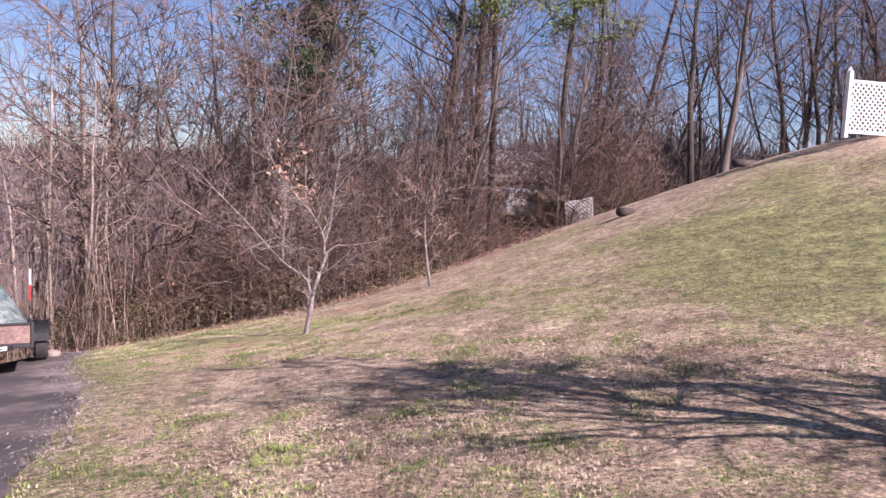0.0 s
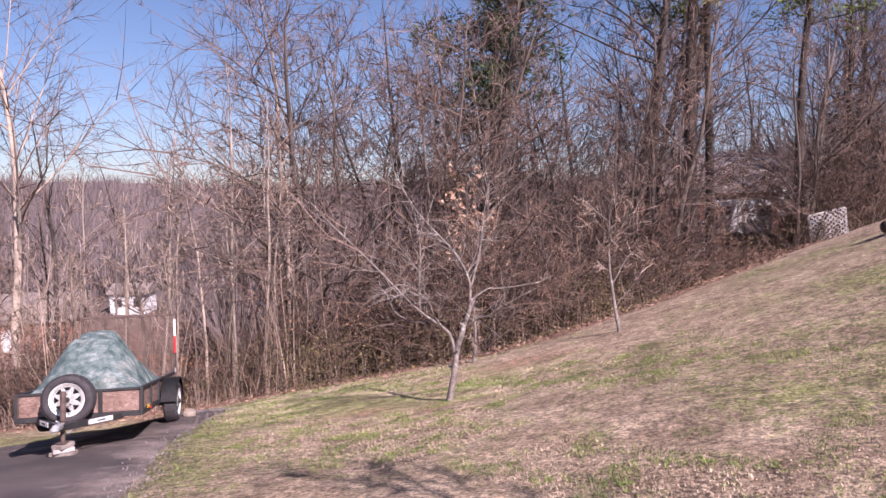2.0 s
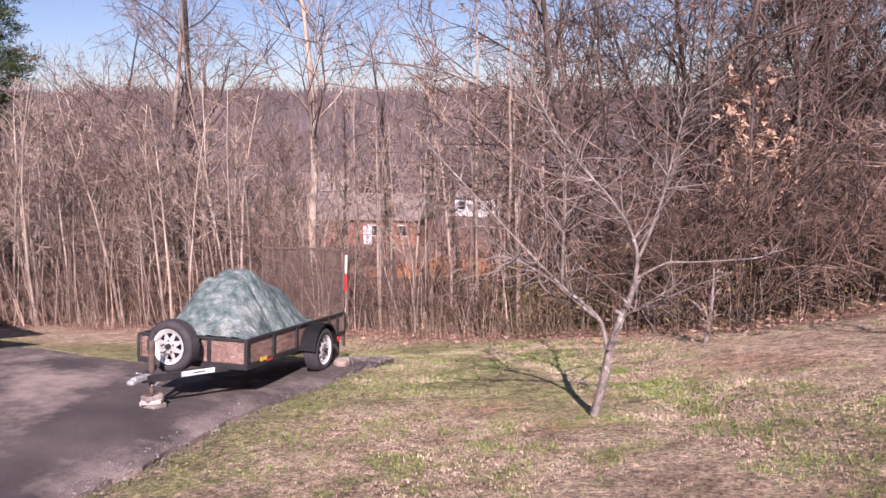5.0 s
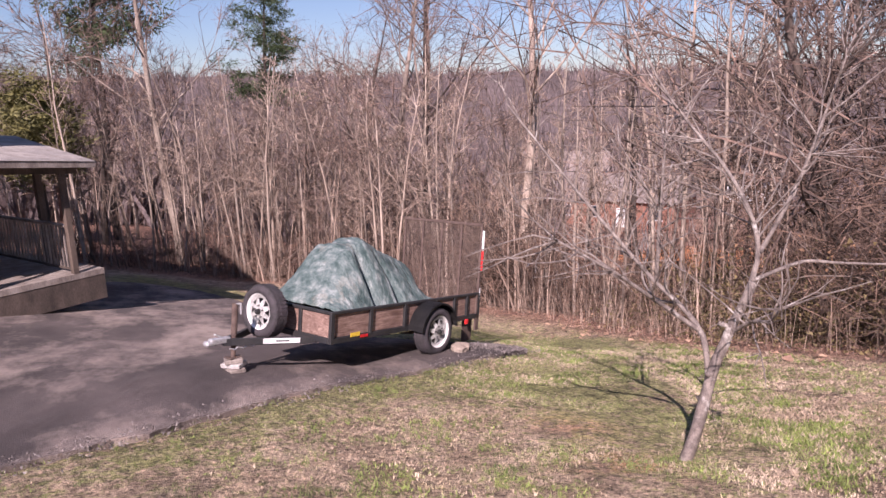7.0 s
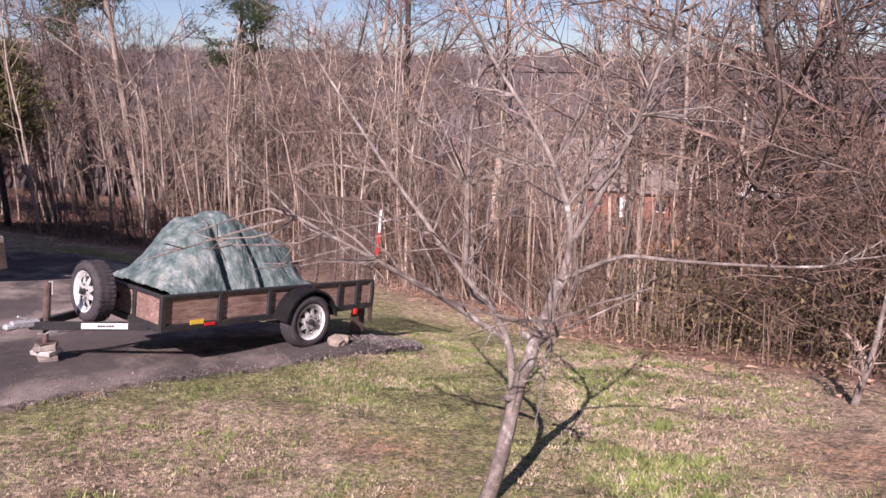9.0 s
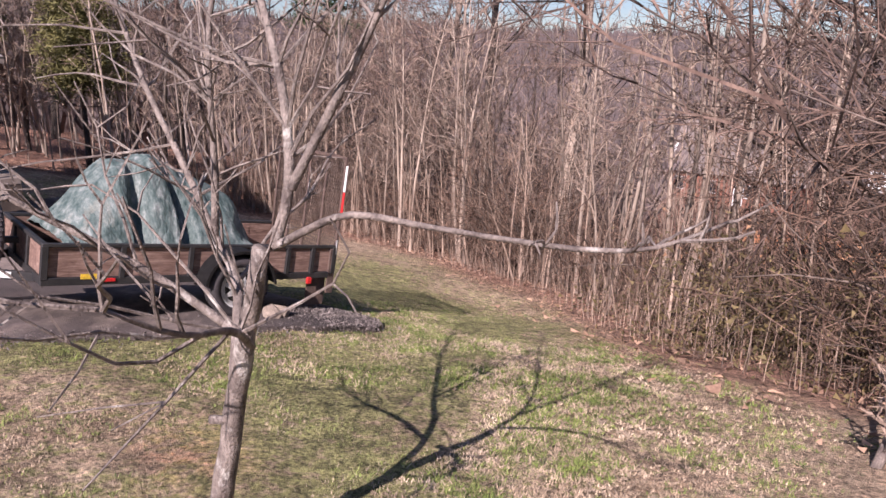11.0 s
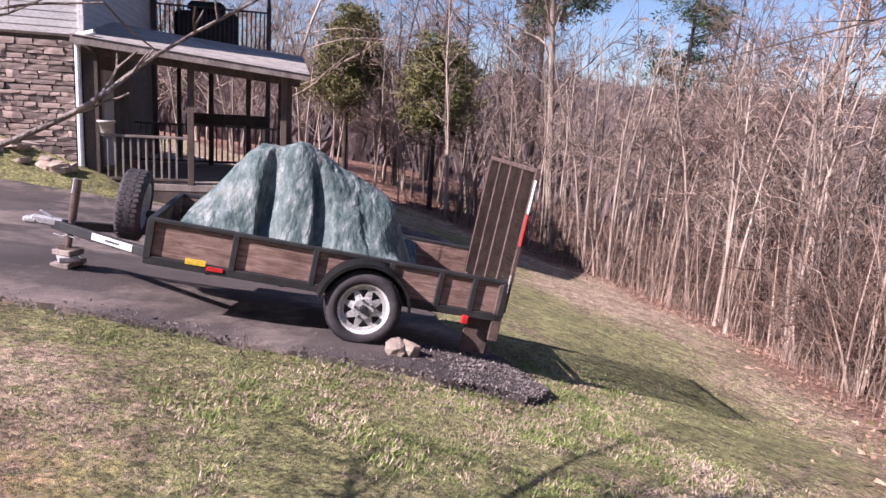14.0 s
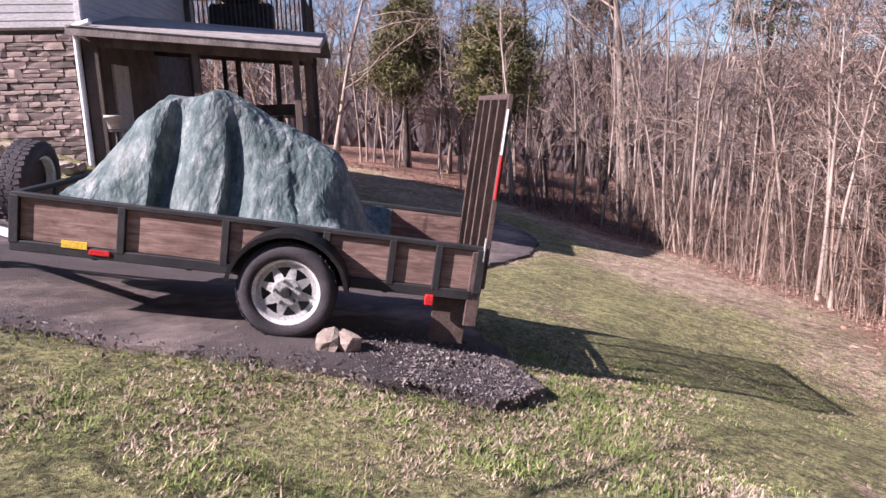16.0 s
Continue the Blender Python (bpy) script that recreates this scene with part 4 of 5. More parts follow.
def build_stones(h):
    """Stacked stone facing, each stone a piece of its own."""
    rng = random.Random(5)
    shared = []
    for k in range(10):
        bm = box((1, 1, 1))
        bmesh.ops.subdivide_edges(bm, edges=bm.edges[:], cuts=1)
        for w in bm.verts:
            w.co += Vector((rng.uniform(-0.05, 0.05), rng.uniform(-0.1, 0.1), rng.uniform(-0.06, 0.06)))
        bmesh.ops.recalc_face_normals(bm, faces=bm.faces)
        me = bpy.data.meshes.new("stone")
        bm.to_mesh(me)
        bm.free()
        me.materials.append(STONE_WALL)
        shared.append(me)
    z = -1.9
    while z < 0.62:
        r = rng.uniform(0.075, 0.15)
        r = min(r, 0.70 - z)
        x = 0.07 - rng.uniform(0, 0.1)
        while x < 3.3:
            w = rng.uniform(0.14, 0.40)
            x0 = max(x, 0.06)
            two = r > 0.13 and rng.random() < 0.3
            for hgt, zz in (((r * 0.5, z + r * 0.25), (r * 0.5, z + r * 0.75)) if two else ((r, z + r / 2),)):
                st = new("stone", shared[rng.randrange(10)])
                st.parent = h
                st.matrix_local = pose((x0 + x + w) / 2, 0.0 + rng.uniform(-0.012, 0.022), zz, 0, 0, 0) @ Matrix.Diagonal((x + w - x0 - 0.014, 0.11, hgt - 0.014, 1))
            x += w
        z += r


STONE_WALL = surface("wall_stone", (0.22, 0.165, 0.14), (0.46, 0.365, 0.32), 1.2, 14, 0.9, bump=0.4, vary=0.45)
HOUSE_OB = build_house()
build_stones(HOUSE_OB)


def build_house_things():
    pot = thing("flower_pot", HOUSE @ pose(-0.42, 0.0, -0.907), "pale flower pot standing on the porch railing", "pot")
    part("pot", lathe([(0.09, 0), (0.10, 0.01), (0.135, 0.19), (0.155, 0.19), (0.155, 0.235), (0.13, 0.235), (0.09, 0.03)], 24, "Z"), CLAY, pot, smooth=True)
    grill = thing("covered_grill", HOUSE @ pose(-1.5, -8.1, 1.145), "grill under a black cover on the upper deck", "grill")
    bm = box((1.7, 0.6, 1.0), (0, 0, 0.5), 0.08)
    box((1.0, 0.55, 0.3), (0, 0, 1.13), 0.1, bm=bm)
    part("cover", bm, BLACK_STEEL, grill)
    pb = thing("planter_box", HOUSE @ pose(-2.3, -4.12, -0.82), "long dark planter box on the porch railing", "planter")
    part("trough", box((1.9, 0.25, 0.26), (0, 0, 0.13), 0.02), DARK_WOOD, pb)
    rng = random.Random(9)
    for k in range(34):
        s = rng.uniform(0, 4.4)
        o = 0.28 + rng.random() * 0.4
        p = HOUSE @ Vector((s, o, 0))
        st = thing("border_rock", pose(p.x, p.y, ground_z(p.x, p.y) + 0.02, rng.uniform(-14, 14), rng.uniform(-14, 14), rng.uniform(0, 180)), "flat fallen stone lying along the wall foot", "rock", "stones at the wall foot")
        part("stone", rough_stone((rng.uniform(0.2, 0.5), rng.uniform(0.15, 0.3), rng.uniform(0.07, 0.14)), k), STONE, st)


build_house_things()


# ---- trees ----
def bend(rng, start, way, length, steps, wander, lift):
    """A wandering line of points that sets out from start."""
    p, d = np.array(start, float), np.array(way, float)
    d /= np.linalg.norm(d)
    pts = [p.copy()]
    for _ in range(steps):
        d = d + rng.normal(0, wander, 3) + np.array([0, 0, lift])
        d /= np.linalg.norm(d)
        p = p + d * length / steps
        pts.append(p.copy())
    return np.array(pts)


def side_way(rng, d, angle):
    """A direction that leaves d by about an angle in degrees."""
    r = rng.normal(0, 1, 3)
    r -= d * (r @ d)
    r /= np.linalg.norm(r) + 1e-9
    a = math.radians(angle)
    return d * math.cos(a) + r * math.sin(a)


def grow(seed, tall, girth, first=0.35, limbs=14, spread=50, reach=0.38, twigs=7, fine=4, wander=0.06, lean=(0, 0), sides=7, lift=0.05):
    """A bare tree: (wood, twigs) soups. first: where the lowest limb leaves, as a part of the height."""
    rng = np.random.default_rng(seed)
    wood, thin = Soup(), Soup()
    trunk = bend(rng, (0, 0, -0.15), (lean[0], lean[1], 1), tall, 9, wander, 0.01)
    k = np.linspace(0, 1, 10)
    radii = girth * (1 - k) ** 0.8 + 0.008
    radii[0] *= 1.35
    wood.tube(trunk, radii, sides)
    for i in range(limbs):
        f = first + (0.97 - first) * ((i + rng.random()) / limbs)
        j = min(int(f * 9), 8)
        w = f * 9 - j
        o = trunk[j] * (1 - w) + trunk[j + 1] * w
        d = trunk[j + 1] - trunk[j]
        d /= np.linalg.norm(d)
        long = tall * reach * (1.15 - 0.75 * (f - first) / (1 - first)) * rng.uniform(0.7, 1.2)
        r = max(girth * (1 - f) ** 0.8 * 0.44, 0.010)
        limb = bend(rng, o, side_way(rng, d, spread * rng.uniform(0.7, 1.25)), long, 5, 0.16, lift)
        wood.tube(limb, np.linspace(r, 0.006, 6), 5)
        for q in range(twigs):
            g = rng.uniform(0.2, 1.0)
            m = min(int(g * 5), 4)
            o2 = limb[m] * (1 - (g * 5 - m)) + limb[m + 1] * (g * 5 - m)
            d2 = limb[m + 1] - limb[m]
            d2 /= np.linalg.norm(d2)
            l2 = long * rng.uniform(0.25, 0.5)
            tw = bend(rng, o2, side_way(rng, d2, rng.uniform(25, 65)), l2, 2, 0.28, lift)
            thin.tube(tw, np.linspace(max(r * 0.4, 0.010), 0.006, 3), 3)
            for _ in range(fine):
                k3 = rng.uniform(0.15, 2.0)
                e = min(int(k3), 1)
                o3 = tw[e] + (tw[e + 1] - tw[e]) * (k3 - e)
                d3 = tw[e + 1] - tw[e]
                d3 /= np.linalg.norm(d3)
                thin.spike(o3, o3 + side_way(rng, d3, rng.uniform(20, 65)) * l2 * rng.uniform(0.3, 0.7), 0.0085)
    return wood, thin


def tree_thing(name, m, wood, thin, bark, twig, label, category="tree", group=""):
    t = thing(name, m, label, category, group)
    wood.object("trunk", bark, t, smooth=True)
    thin.object("crown", twig, t, "bare twigs")
    return t


def stand(x, y, turn=0, size=1.0, sink=0.0):
    return pose(x, y, ground_z(x, y) - sink, 0, 0, turn) @ Matrix.Scale(size, 4)


def copy_at(ob, x, y, turn, size, tilt=(0, 0)):
    c = copy_thing(ob, pose(x, y, ground_z(x, y), tilt[0], tilt[1], turn))
    c.scale = (size, size, size)
    return c


CLEARING = [(-9.6, 18.4), (-13.6, 18.2), (-34, 27), (-26, 42)]


def in_gap(rng, x, y):
    """The thin stretch of wood through which the camper and the brick house show."""
    return 21.5 < y < 44 and 0.6 + (y - 21) * 0.02 < x < 3.4 + (y - 21) * 0.09 and rng.random() < 0.85


def build_woods():
    rng = np.random.default_rng(11)
    tall_label, mid_label, whip_label = "tall bare hardwood tree with dark trunk in the woods", "bare grey hardwood tree at the wood edge", "slender pale bare sapling at the wood edge"
    talls = [grow(100 + k, 15 + k, 0.15 + 0.012 * k, 0.32, 17, 48, 0.30, 7, 4, 0.045) for k in range(4)]
    mids = [grow(200 + k, 7.8 + 0.8 * k, 0.055 + 0.008 * k, 0.16, 18, 50, 0.40, 8, 5, 0.08, lift=0.03) for k in range(4)]
    whips = [grow(300 + k, 5.6 + 0.55 * k, 0.024 + 0.006 * k, 0.40, 11, 46, 0.17, 5, 4, 0.04, sides=5, lift=0.05) for k in range(6)]
    kinds = []
    # the fourth kind is the mids again, sunlight put into paler bark and twigs
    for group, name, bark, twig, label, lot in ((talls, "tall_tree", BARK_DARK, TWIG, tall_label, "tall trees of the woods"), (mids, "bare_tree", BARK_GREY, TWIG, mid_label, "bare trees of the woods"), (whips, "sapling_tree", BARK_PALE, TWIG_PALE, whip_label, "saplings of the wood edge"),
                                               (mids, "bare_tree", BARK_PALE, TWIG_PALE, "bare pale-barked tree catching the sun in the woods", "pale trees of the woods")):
        kinds.append((group, name, bark, twig, label, lot))
    # places: (kind, count, depth range into the woods, x range, y range)
    plots = [(2, 128, (0.1, 11), (-32, -9), (-2, 26)), (1, 8, (0.4, 6), (-10, 4), (16, 30)), (1, 22, (2.0, 16), (-36, -10), (-2, 34)), (3, 26, (1.5, 20), (-42, -14), (-8, 30)), (1, 34, (0.8, 13), (-11, 8), (17, 40)),
             (1, 34, (1, 14), (6, 34), (24, 44)), (0, 11, (8, 34), (-48, -16), (-4, 46)), (0, 15, (3, 26), (-12, 8), (20, 52)), (0, 50, (1, 22), (7, 34), (20, 48)), (3, 16, (-3, 14), (-34, -22), (-12, 2))]
    firsts = {}
    for kind, count, (d0, d1), xr, yr in plots:
        group, name, bark, twig, label, lot = kinds[kind]
        made, tries = 0, 0
        while made < count and tries < 6000:
            tries += 1
            x, y = rng.uniform(*xr), rng.uniform(*yr)
            d = float(wood_depth(x, y))
            if not d0 < d < d1 or in_gap(rng, x, y):
                continue
            if kind in (1, 2) and rng.random() > 1.15 - d / d1:
                continue
            if kind == 1 and d < 3.6 and -14 < x < 0.5 and y < 24:
                continue
            if kind != 2 and inside(x, y, CLEARING) and rng.random() < 0.85:
                continue
            v = int(rng.integers(len(group)))
            size, turn, tl = rng.uniform(0.75, 1.2), rng.uniform(0, 360), (rng.normal(0, 2.6), rng.normal(0, 2.6))
            key = (kind, v)
            if key not in firsts:
                t = tree_thing(name, pose(x, y, ground_z(x, y), *tl, turn), *group[v], bark, twig, label, "tree", lot)
                t.scale = (size, size, size)
                firsts[key] = t
            else:
                copy_at(firsts[key], x, y, turn, size, tl)
            made += 1
    # thicket of arching shrubs
    shrubs = [shrub(400 + k) for k in range(4)]
    made, lot = [], "shrubs of the wood edge"
    for xr, yr, (d0, d1), count in (((-11, 9), (16, 34), (0.5, 6), 70), ((-26, -10), (2, 24), (0.6, 8), 26), ((6, 30), (26, 40), (0.5, 8), 16)):
        placed = 0
        while placed < count:
            x, y = rng.uniform(*xr), rng.uniform(*yr)
            if not d0 < float(wood_depth(x, y)) < d1 or in_gap(rng, x, y):
                continue
            if inside(x, y, CLEARING) and rng.random() < 0.8:
                continue
            placed += 1
            size, turn = rng.uniform(0.6, 1.2), rng.uniform(0, 360)
            if len(made) < 4:
                t = tree_thing("shrub", stand(x, y, turn), *shrubs[len(made)], BARK_GREY, BRUSH, "leafless arching shrub in the thicket", "shrub", lot)
                t.scale = (size, size, size)
                made.append(t)
            else:
                copy_at(made[int(rng.integers(4))], x, y, turn, size)
    return firsts


def shrub(seed):
    rng = np.random.default_rng(seed)
    wood, thin = Soup(), Soup()
    for _ in range(9):
        a, out = rng.uniform(0, 6.3), rng.uniform(0.1, 0.8)
        st = bend(rng, (0, 0, -0.1), (math.cos(a) * out, math.sin(a) * out, 1), rng.uniform(2.0, 3.9), 6, 0.12, -0.06)
        wood.tube(st, np.linspace(0.024, 0.005, 7), 4)
        for _ in range(10):
            e = int(rng.integers(1, 7))
            d = st[e] - st[e - 1]
            d /= np.linalg.norm(d)
            tw = bend(rng, st[e], side_way(rng, d, rng.uniform(30, 70)), rng.uniform(0.5, 1.3), 2, 0.25, -0.03)
            thin.tube(tw, (0.008, 0.006, 0.004), 3)
            for _ in range(8):
                e2 = int(rng.integers(1, 3))
                d2 = tw[e2] - tw[e2 - 1]
                o2 = tw[e2] - d2 * rng.random()
                d2 /= np.linalg.norm(d2)
                thin.spike(o2, o2 + side_way(rng, d2, rng.uniform(25, 70)) * rng.uniform(0.2, 0.6), 0.008)
    return wood, thin


def build_brush():
    """Undergrowth: thin upright stems, tangled bushes, dead stalks and leaf litter."""
    rng = np.random.default_rng(21)
    for name, material, count, (d0, d1), tall, label, xr, yr in (
            ("pale_stems", TWIG_PALE, 290, (0.0, 7), (1.5, 5.0), "dense pale upright stems along the wood edge", (-27, -8), (0, 21)),
            ("brown_brush", BRUSH, 4600, (0.2, 11), (0.6, 2.4), "brown tangled undergrowth between the trees", (-30, 14), (4, 38)),
            ("dry_stalks", TWIG_PALE, 900, (-0.5, 1.2), (0.3, 1.0), "short dry stalks at the lawn's edge", (-26, 8), (4, 31))):
        s, made = Soup(), 0
        while made < count:
            x, y = rng.uniform(*xr), rng.uniform(*yr)
            d = float(wood_depth(x, y))
            if not d0 < d < d1 or rng.random() > 1.15 - d / d1 or in_gap(rng, x, y):
                continue
            made += 1
            h = rng.uniform(*tall)
            o = np.array([x, y, ground_z(x, y) - 0.05])
            r = (0.004 + 0.002 * h) if name != "pale_stems" else rng.uniform(0.008, 0.03)
            way = (rng.normal(0, 0.1), rng.normal(0, 0.1), 1) if name != "brown_brush" else (rng.normal(0, 0.6), rng.normal(0, 0.6), 1)
            st = bend(rng, o, way, h, 3, 0.08 if name != "brown_brush" else 0.25, 0.03)
            s.tube(st, np.linspace(r, 0.003, 4), 3)
            if name != "dry_stalks":
                for _ in range(7 if name == "brown_brush" else 3):
                    e = int(rng.integers(1, 4))
                    dd = st[e] - st[e - 1]
                    o2 = st[e] - dd * rng.random()
                    dd /= np.linalg.norm(dd)
                    s.spike(o2, o2 + side_way(rng, dd, rng.uniform(25, 70)) * h * rng.uniform(0.2, 0.5), 0.006)
        tagged(s.object(name, material), label, "undergrowth", kind="stuff")
    # leafy bramble mounds, and clumps that keep rusty leaves
    for name, material, mounds, (d0, d1), (lo, hi), wide, each, label in (
            ("bramble_leaves", BRAMBLE, 330, (0.2, 4.5), (0.05, 1.3), 0.55, 170, "olive brown bramble and honeysuckle leaves under the trees"),
            ("rusty_leaves", RUSTY_LEAF, 46, (1.0, 6), (0.6, 3.6), 0.45, 110, "rust-coloured dead leaves held in the thicket")):
        out, made = Soup(), 0
        while made < mounds:
            x, y = rng.uniform(-12, 9), rng.uniform(16, 34)
            if not d0 < float(wood_depth(x, y)) < d1 or in_gap(rng, x, y) or (name == "bramble_leaves" and math.sin(x * 0.9 + 1.0) * math.sin(y * 0.8) < -0.35):
                continue
            made += 1
            z = ground_z(x, y) + rng.uniform(lo, hi) * rng.uniform(0.3, 1)
            c = np.array([x, y, z]) + rng.normal(0, 1, (each, 3)) * np.array([wide, wide, wide * 0.6])
            c[:, 2] = np.maximum(c[:, 2], height(c[:, 0], c[:, 1]) + 0.03)
            out.tris(c[:, None] + rng.normal(0, 0.026, (each, 3, 3)))
        tagged(out.object(name, material), label, "undergrowth", kind="stuff")
    # leaf litter
    n = 90000
    x, y = rng.uniform(-28, 10, n), rng.uniform(-2, 32, n)
    d = wood_depth(x, y)
    keep = (d > -1.7 + 0.6 * np.sin(x * 0.8) * np.sin(y)) & (d < 5) & (rng.random(n) < np.clip(0.12 + (d + 1.7) * 0.4, 0, 1))
    x, y = x[keep], y[keep]
    o = np.stack([x, y, height(x, y) + 0.03], -1)
    q = rng.normal(0, 1, (len(x), 3, 3)) * np.array([0.04, 0.04, 0.018]) + o[:, None]
    s = Soup()
    s.tris(q)
    tagged(s.object("leaf_litter", LITTER), "fallen brown leaves along the wood edge", "leaves", kind="stuff")


def needle_clumps(rng, centres, size, count, spread=(1, 1, 0.6)):
    """Sprays of narrow needle triangles round each centre."""
    out = []
    count = int(count * 1.7)
    for c in centres:
        d = rng.normal(0, 1, (count, 3))
        d /= np.linalg.norm(d, axis=1)[:, None]
        o = c + d * np.array(spread) * size * rng.random((count, 1)) ** 0.5
        tip = o + d * np.array([1, 1, 0.7]) * size * 0.5 + rng.normal(0, size * 0.15, (count, 3))
        side = np.cross(d, rng.normal(0, 1, (count, 3))) * size * 0.05
        out.append(np.stack([o - side, o + side, tip], 1))
    return np.concatenate(out)


def evergreen(name, x, y, seed, tall, girth, first, reach, leaf, label, tiers=26, clump=0.34, droop=0.0, count=34):
    rng = np.random.default_rng(seed)
    t = thing(name, stand(x, y), label, "tree")
    wood, leaves = Soup(), Soup()
    trunk = bend(rng, (0, 0, -0.2), (0, 0, 1), tall, 8, 0.02, 0.02)
    wood.tube(trunk, girth * (1 - np.linspace(0, 1, 9)) ** 0.8 + 0.01, 8)
    centres = []
    for i in range(tiers):
        f = first + (1 - first) * (i + rng.random()) / tiers
        j = min(int(f * 8), 7)
        o = trunk[j] + (trunk[j + 1] - trunk[j]) * (f * 8 - j)
        a = rng.uniform(0, 6.3)
        long = reach * (1.1 - 0.85 * (f - first) / (1 - first)) * rng.uniform(0.6, 1.15)
        b = bend(rng, o, (math.cos(a), math.sin(a), 0.25 - droop), long, 4, 0.12, 0.03)
        wood.tube(b, np.linspace(max(girth * (1 - f) * 0.4, 0.015), 0.006, 5), 4)
        for g in range(1, 5):
            for _ in range(3):
                centres.append(b[g] + rng.normal(0, clump * 0.8, 3))
    leaves.tris(needle_clumps(rng, np.array(centres), clump, count))
    wood.object("trunk", BARK_DARK, t, smooth=True)
    leaves.object("crown", leaf, t, "green needles")
    return t


def build_named_trees():
    w = grow(41, 12.0, 0.15, 0.10, 36, 54, 0.50, 11, 7, 0.10, lift=0.035)
    tree_thing("spreading_tree", stand(-9.6, 22.6), *w, BARK_GREY, TWIG, "broad bare tree with grey trunk inside the wood edge")
    w = grow(42, 17, 0.22, 0.45, 12, 40, 0.25, 6, 3, 0.04, lean=(0.12, 0.0))
    tree_thing("leaning_tree", stand(-1.5, 29.7), *w, BARK_GREY, TWIG, "tall leaning bare tree with grey trunk")
    w = grow(43, 20, 0.25, 0.5, 12, 40, 0.25, 6, 3, 0.02)
    tree_thing("straight_tree", stand(0.9, 27.7), *w, BARK_DARK, TWIG, "tall straight dark trunk of a bare tree")
    w = grow(44, 8.2, 0.12, 0.24, 18, 42, 0.40, 12, 8, 0.05, lift=0.08)
    tree_thing("crest_tree", stand(8.5, 22.6), *w, BARK_GREY, TWIG, "medium bare tree standing on the lawn's crest")
    for k, (x, y, s) in enumerate(((-20.3, 20.3, 1.15), (-25, 17.5, 1.0), (-14, 27, 1.0), (-30, 9, 1.1))):
        w = grow(50 + k, 15 * s, 0.17, 0.30, 18, 46, 0.34, 10, 8, 0.07)
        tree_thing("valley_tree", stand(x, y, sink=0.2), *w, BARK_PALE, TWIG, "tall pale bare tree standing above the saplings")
    evergreen("pine_tree", -5.3, 26.6, 61, 17, 0.2, 0.42, 2.6, NEEDLES, "tall dark green pine behind the wood edge", 34, 0.42)
    evergreen("pine_tree", 1.6, 28.6, 62, 18, 0.17, 0.45, 3.0, PINE_GREEN, "tall pine with yellow-green needles, sunlit tone put into their colour", 26, 0.40, count=26)
    evergreen("pine_tree", 4.4, 30.0, 63, 17, 0.16, 0.45, 3.0, PINE_GREEN, "tall pine with yellow-green needles, sunlit tone put into their colour", 22, 0.40, count=26)
    evergreen("cedar_tree", -30.2, -0.6, 64, 7.0, 0.12, 0.46, 1.9, CEDAR, "olive green cedar beyond the porch", 34, 0.40, count=44)
    evergreen("cedar_tree", -27.9, 4.5, 65, 6.4, 0.11, 0.50, 1.7, CEDAR, "olive green cedar beyond the porch", 30, 0.36, count=44)
    evergreen("pine_tree", -33, 13, 68, 14, 0.17, 0.55, 2.4, NEEDLES, "tall pine rising over the bare trees", 24, 0.3)
    evergreen("pine_tree", -38, 6, 67, 16, 0.2, 0.55, 3.2, NEEDLES, "tall pine rising over the bare trees", 26, 0.5)
    # beech that keeps its dead leaves
    t = thing("beech_tree", stand(-4.6, 20.6), "young beech holding dry tan leaves at the wood edge", "tree")
    wood, thin = grow(71, 4.6, 0.05, 0.25, 14, 50, 0.34, 6, 2, 0.07)
    rng = np.random.default_rng(72)
    pts = np.concatenate(thin.v)
    pts = pts[pts[:, 2] > 1.6]
    c = pts[rng.integers(len(pts), size=900)]
    leaves = Soup()
    leaves.tris(c[:, None] + rng.normal(0, 0.05, (900, 3, 3)))
    wood.object("trunk", BARK_GREY, t, smooth=True)
    thin.object("crown", TWIG, t, "bare twigs")
    leaves.object("dry_leaves", DRY_LEAF, t, "dry tan leaves")
    # tree behind the walker whose shadow lies on the lawn
    for x, y, seed, tall in ((4.5, 2.9, 81, 5.9), (5.9, 3.2, 82, 5.2)):
        w = grow(seed, tall, 0.09, 0.26, 34, 52, 0.30, 9, 5, 0.05, lift=0.03)
        tree_thing("lawn_tree", stand(x, y), *w, BARK_GREY, TWIG, "bare lawn tree casting its branching shadow on the grass", "tree", "trees behind the walker")


def limb_tube(soup, pts, r0, r1, n=8, smooth_steps=3):
    p = np.array(pts, float)
    k = np.linspace(0, len(p) - 1, (len(p) - 1) * smooth_steps + 1)
    q = np.stack([np.interp(k, np.arange(len(p)), p[:, i]) for i in range(3)], -1)
    for _ in range(2):
        q[1:-1] = (q[:-2] + 2 * q[1:-1] + q[2:]) / 4
    rng = np.random.default_rng(int(abs(p.sum()) * 1000))
    q[1:-1] += rng.normal(0, r1 * 0.15, q[1:-1].shape)
    soup.tube(q, np.linspace(r0, r1, len(q)) * rng.uniform(0.95, 1.06, len(q)), n)
    return q


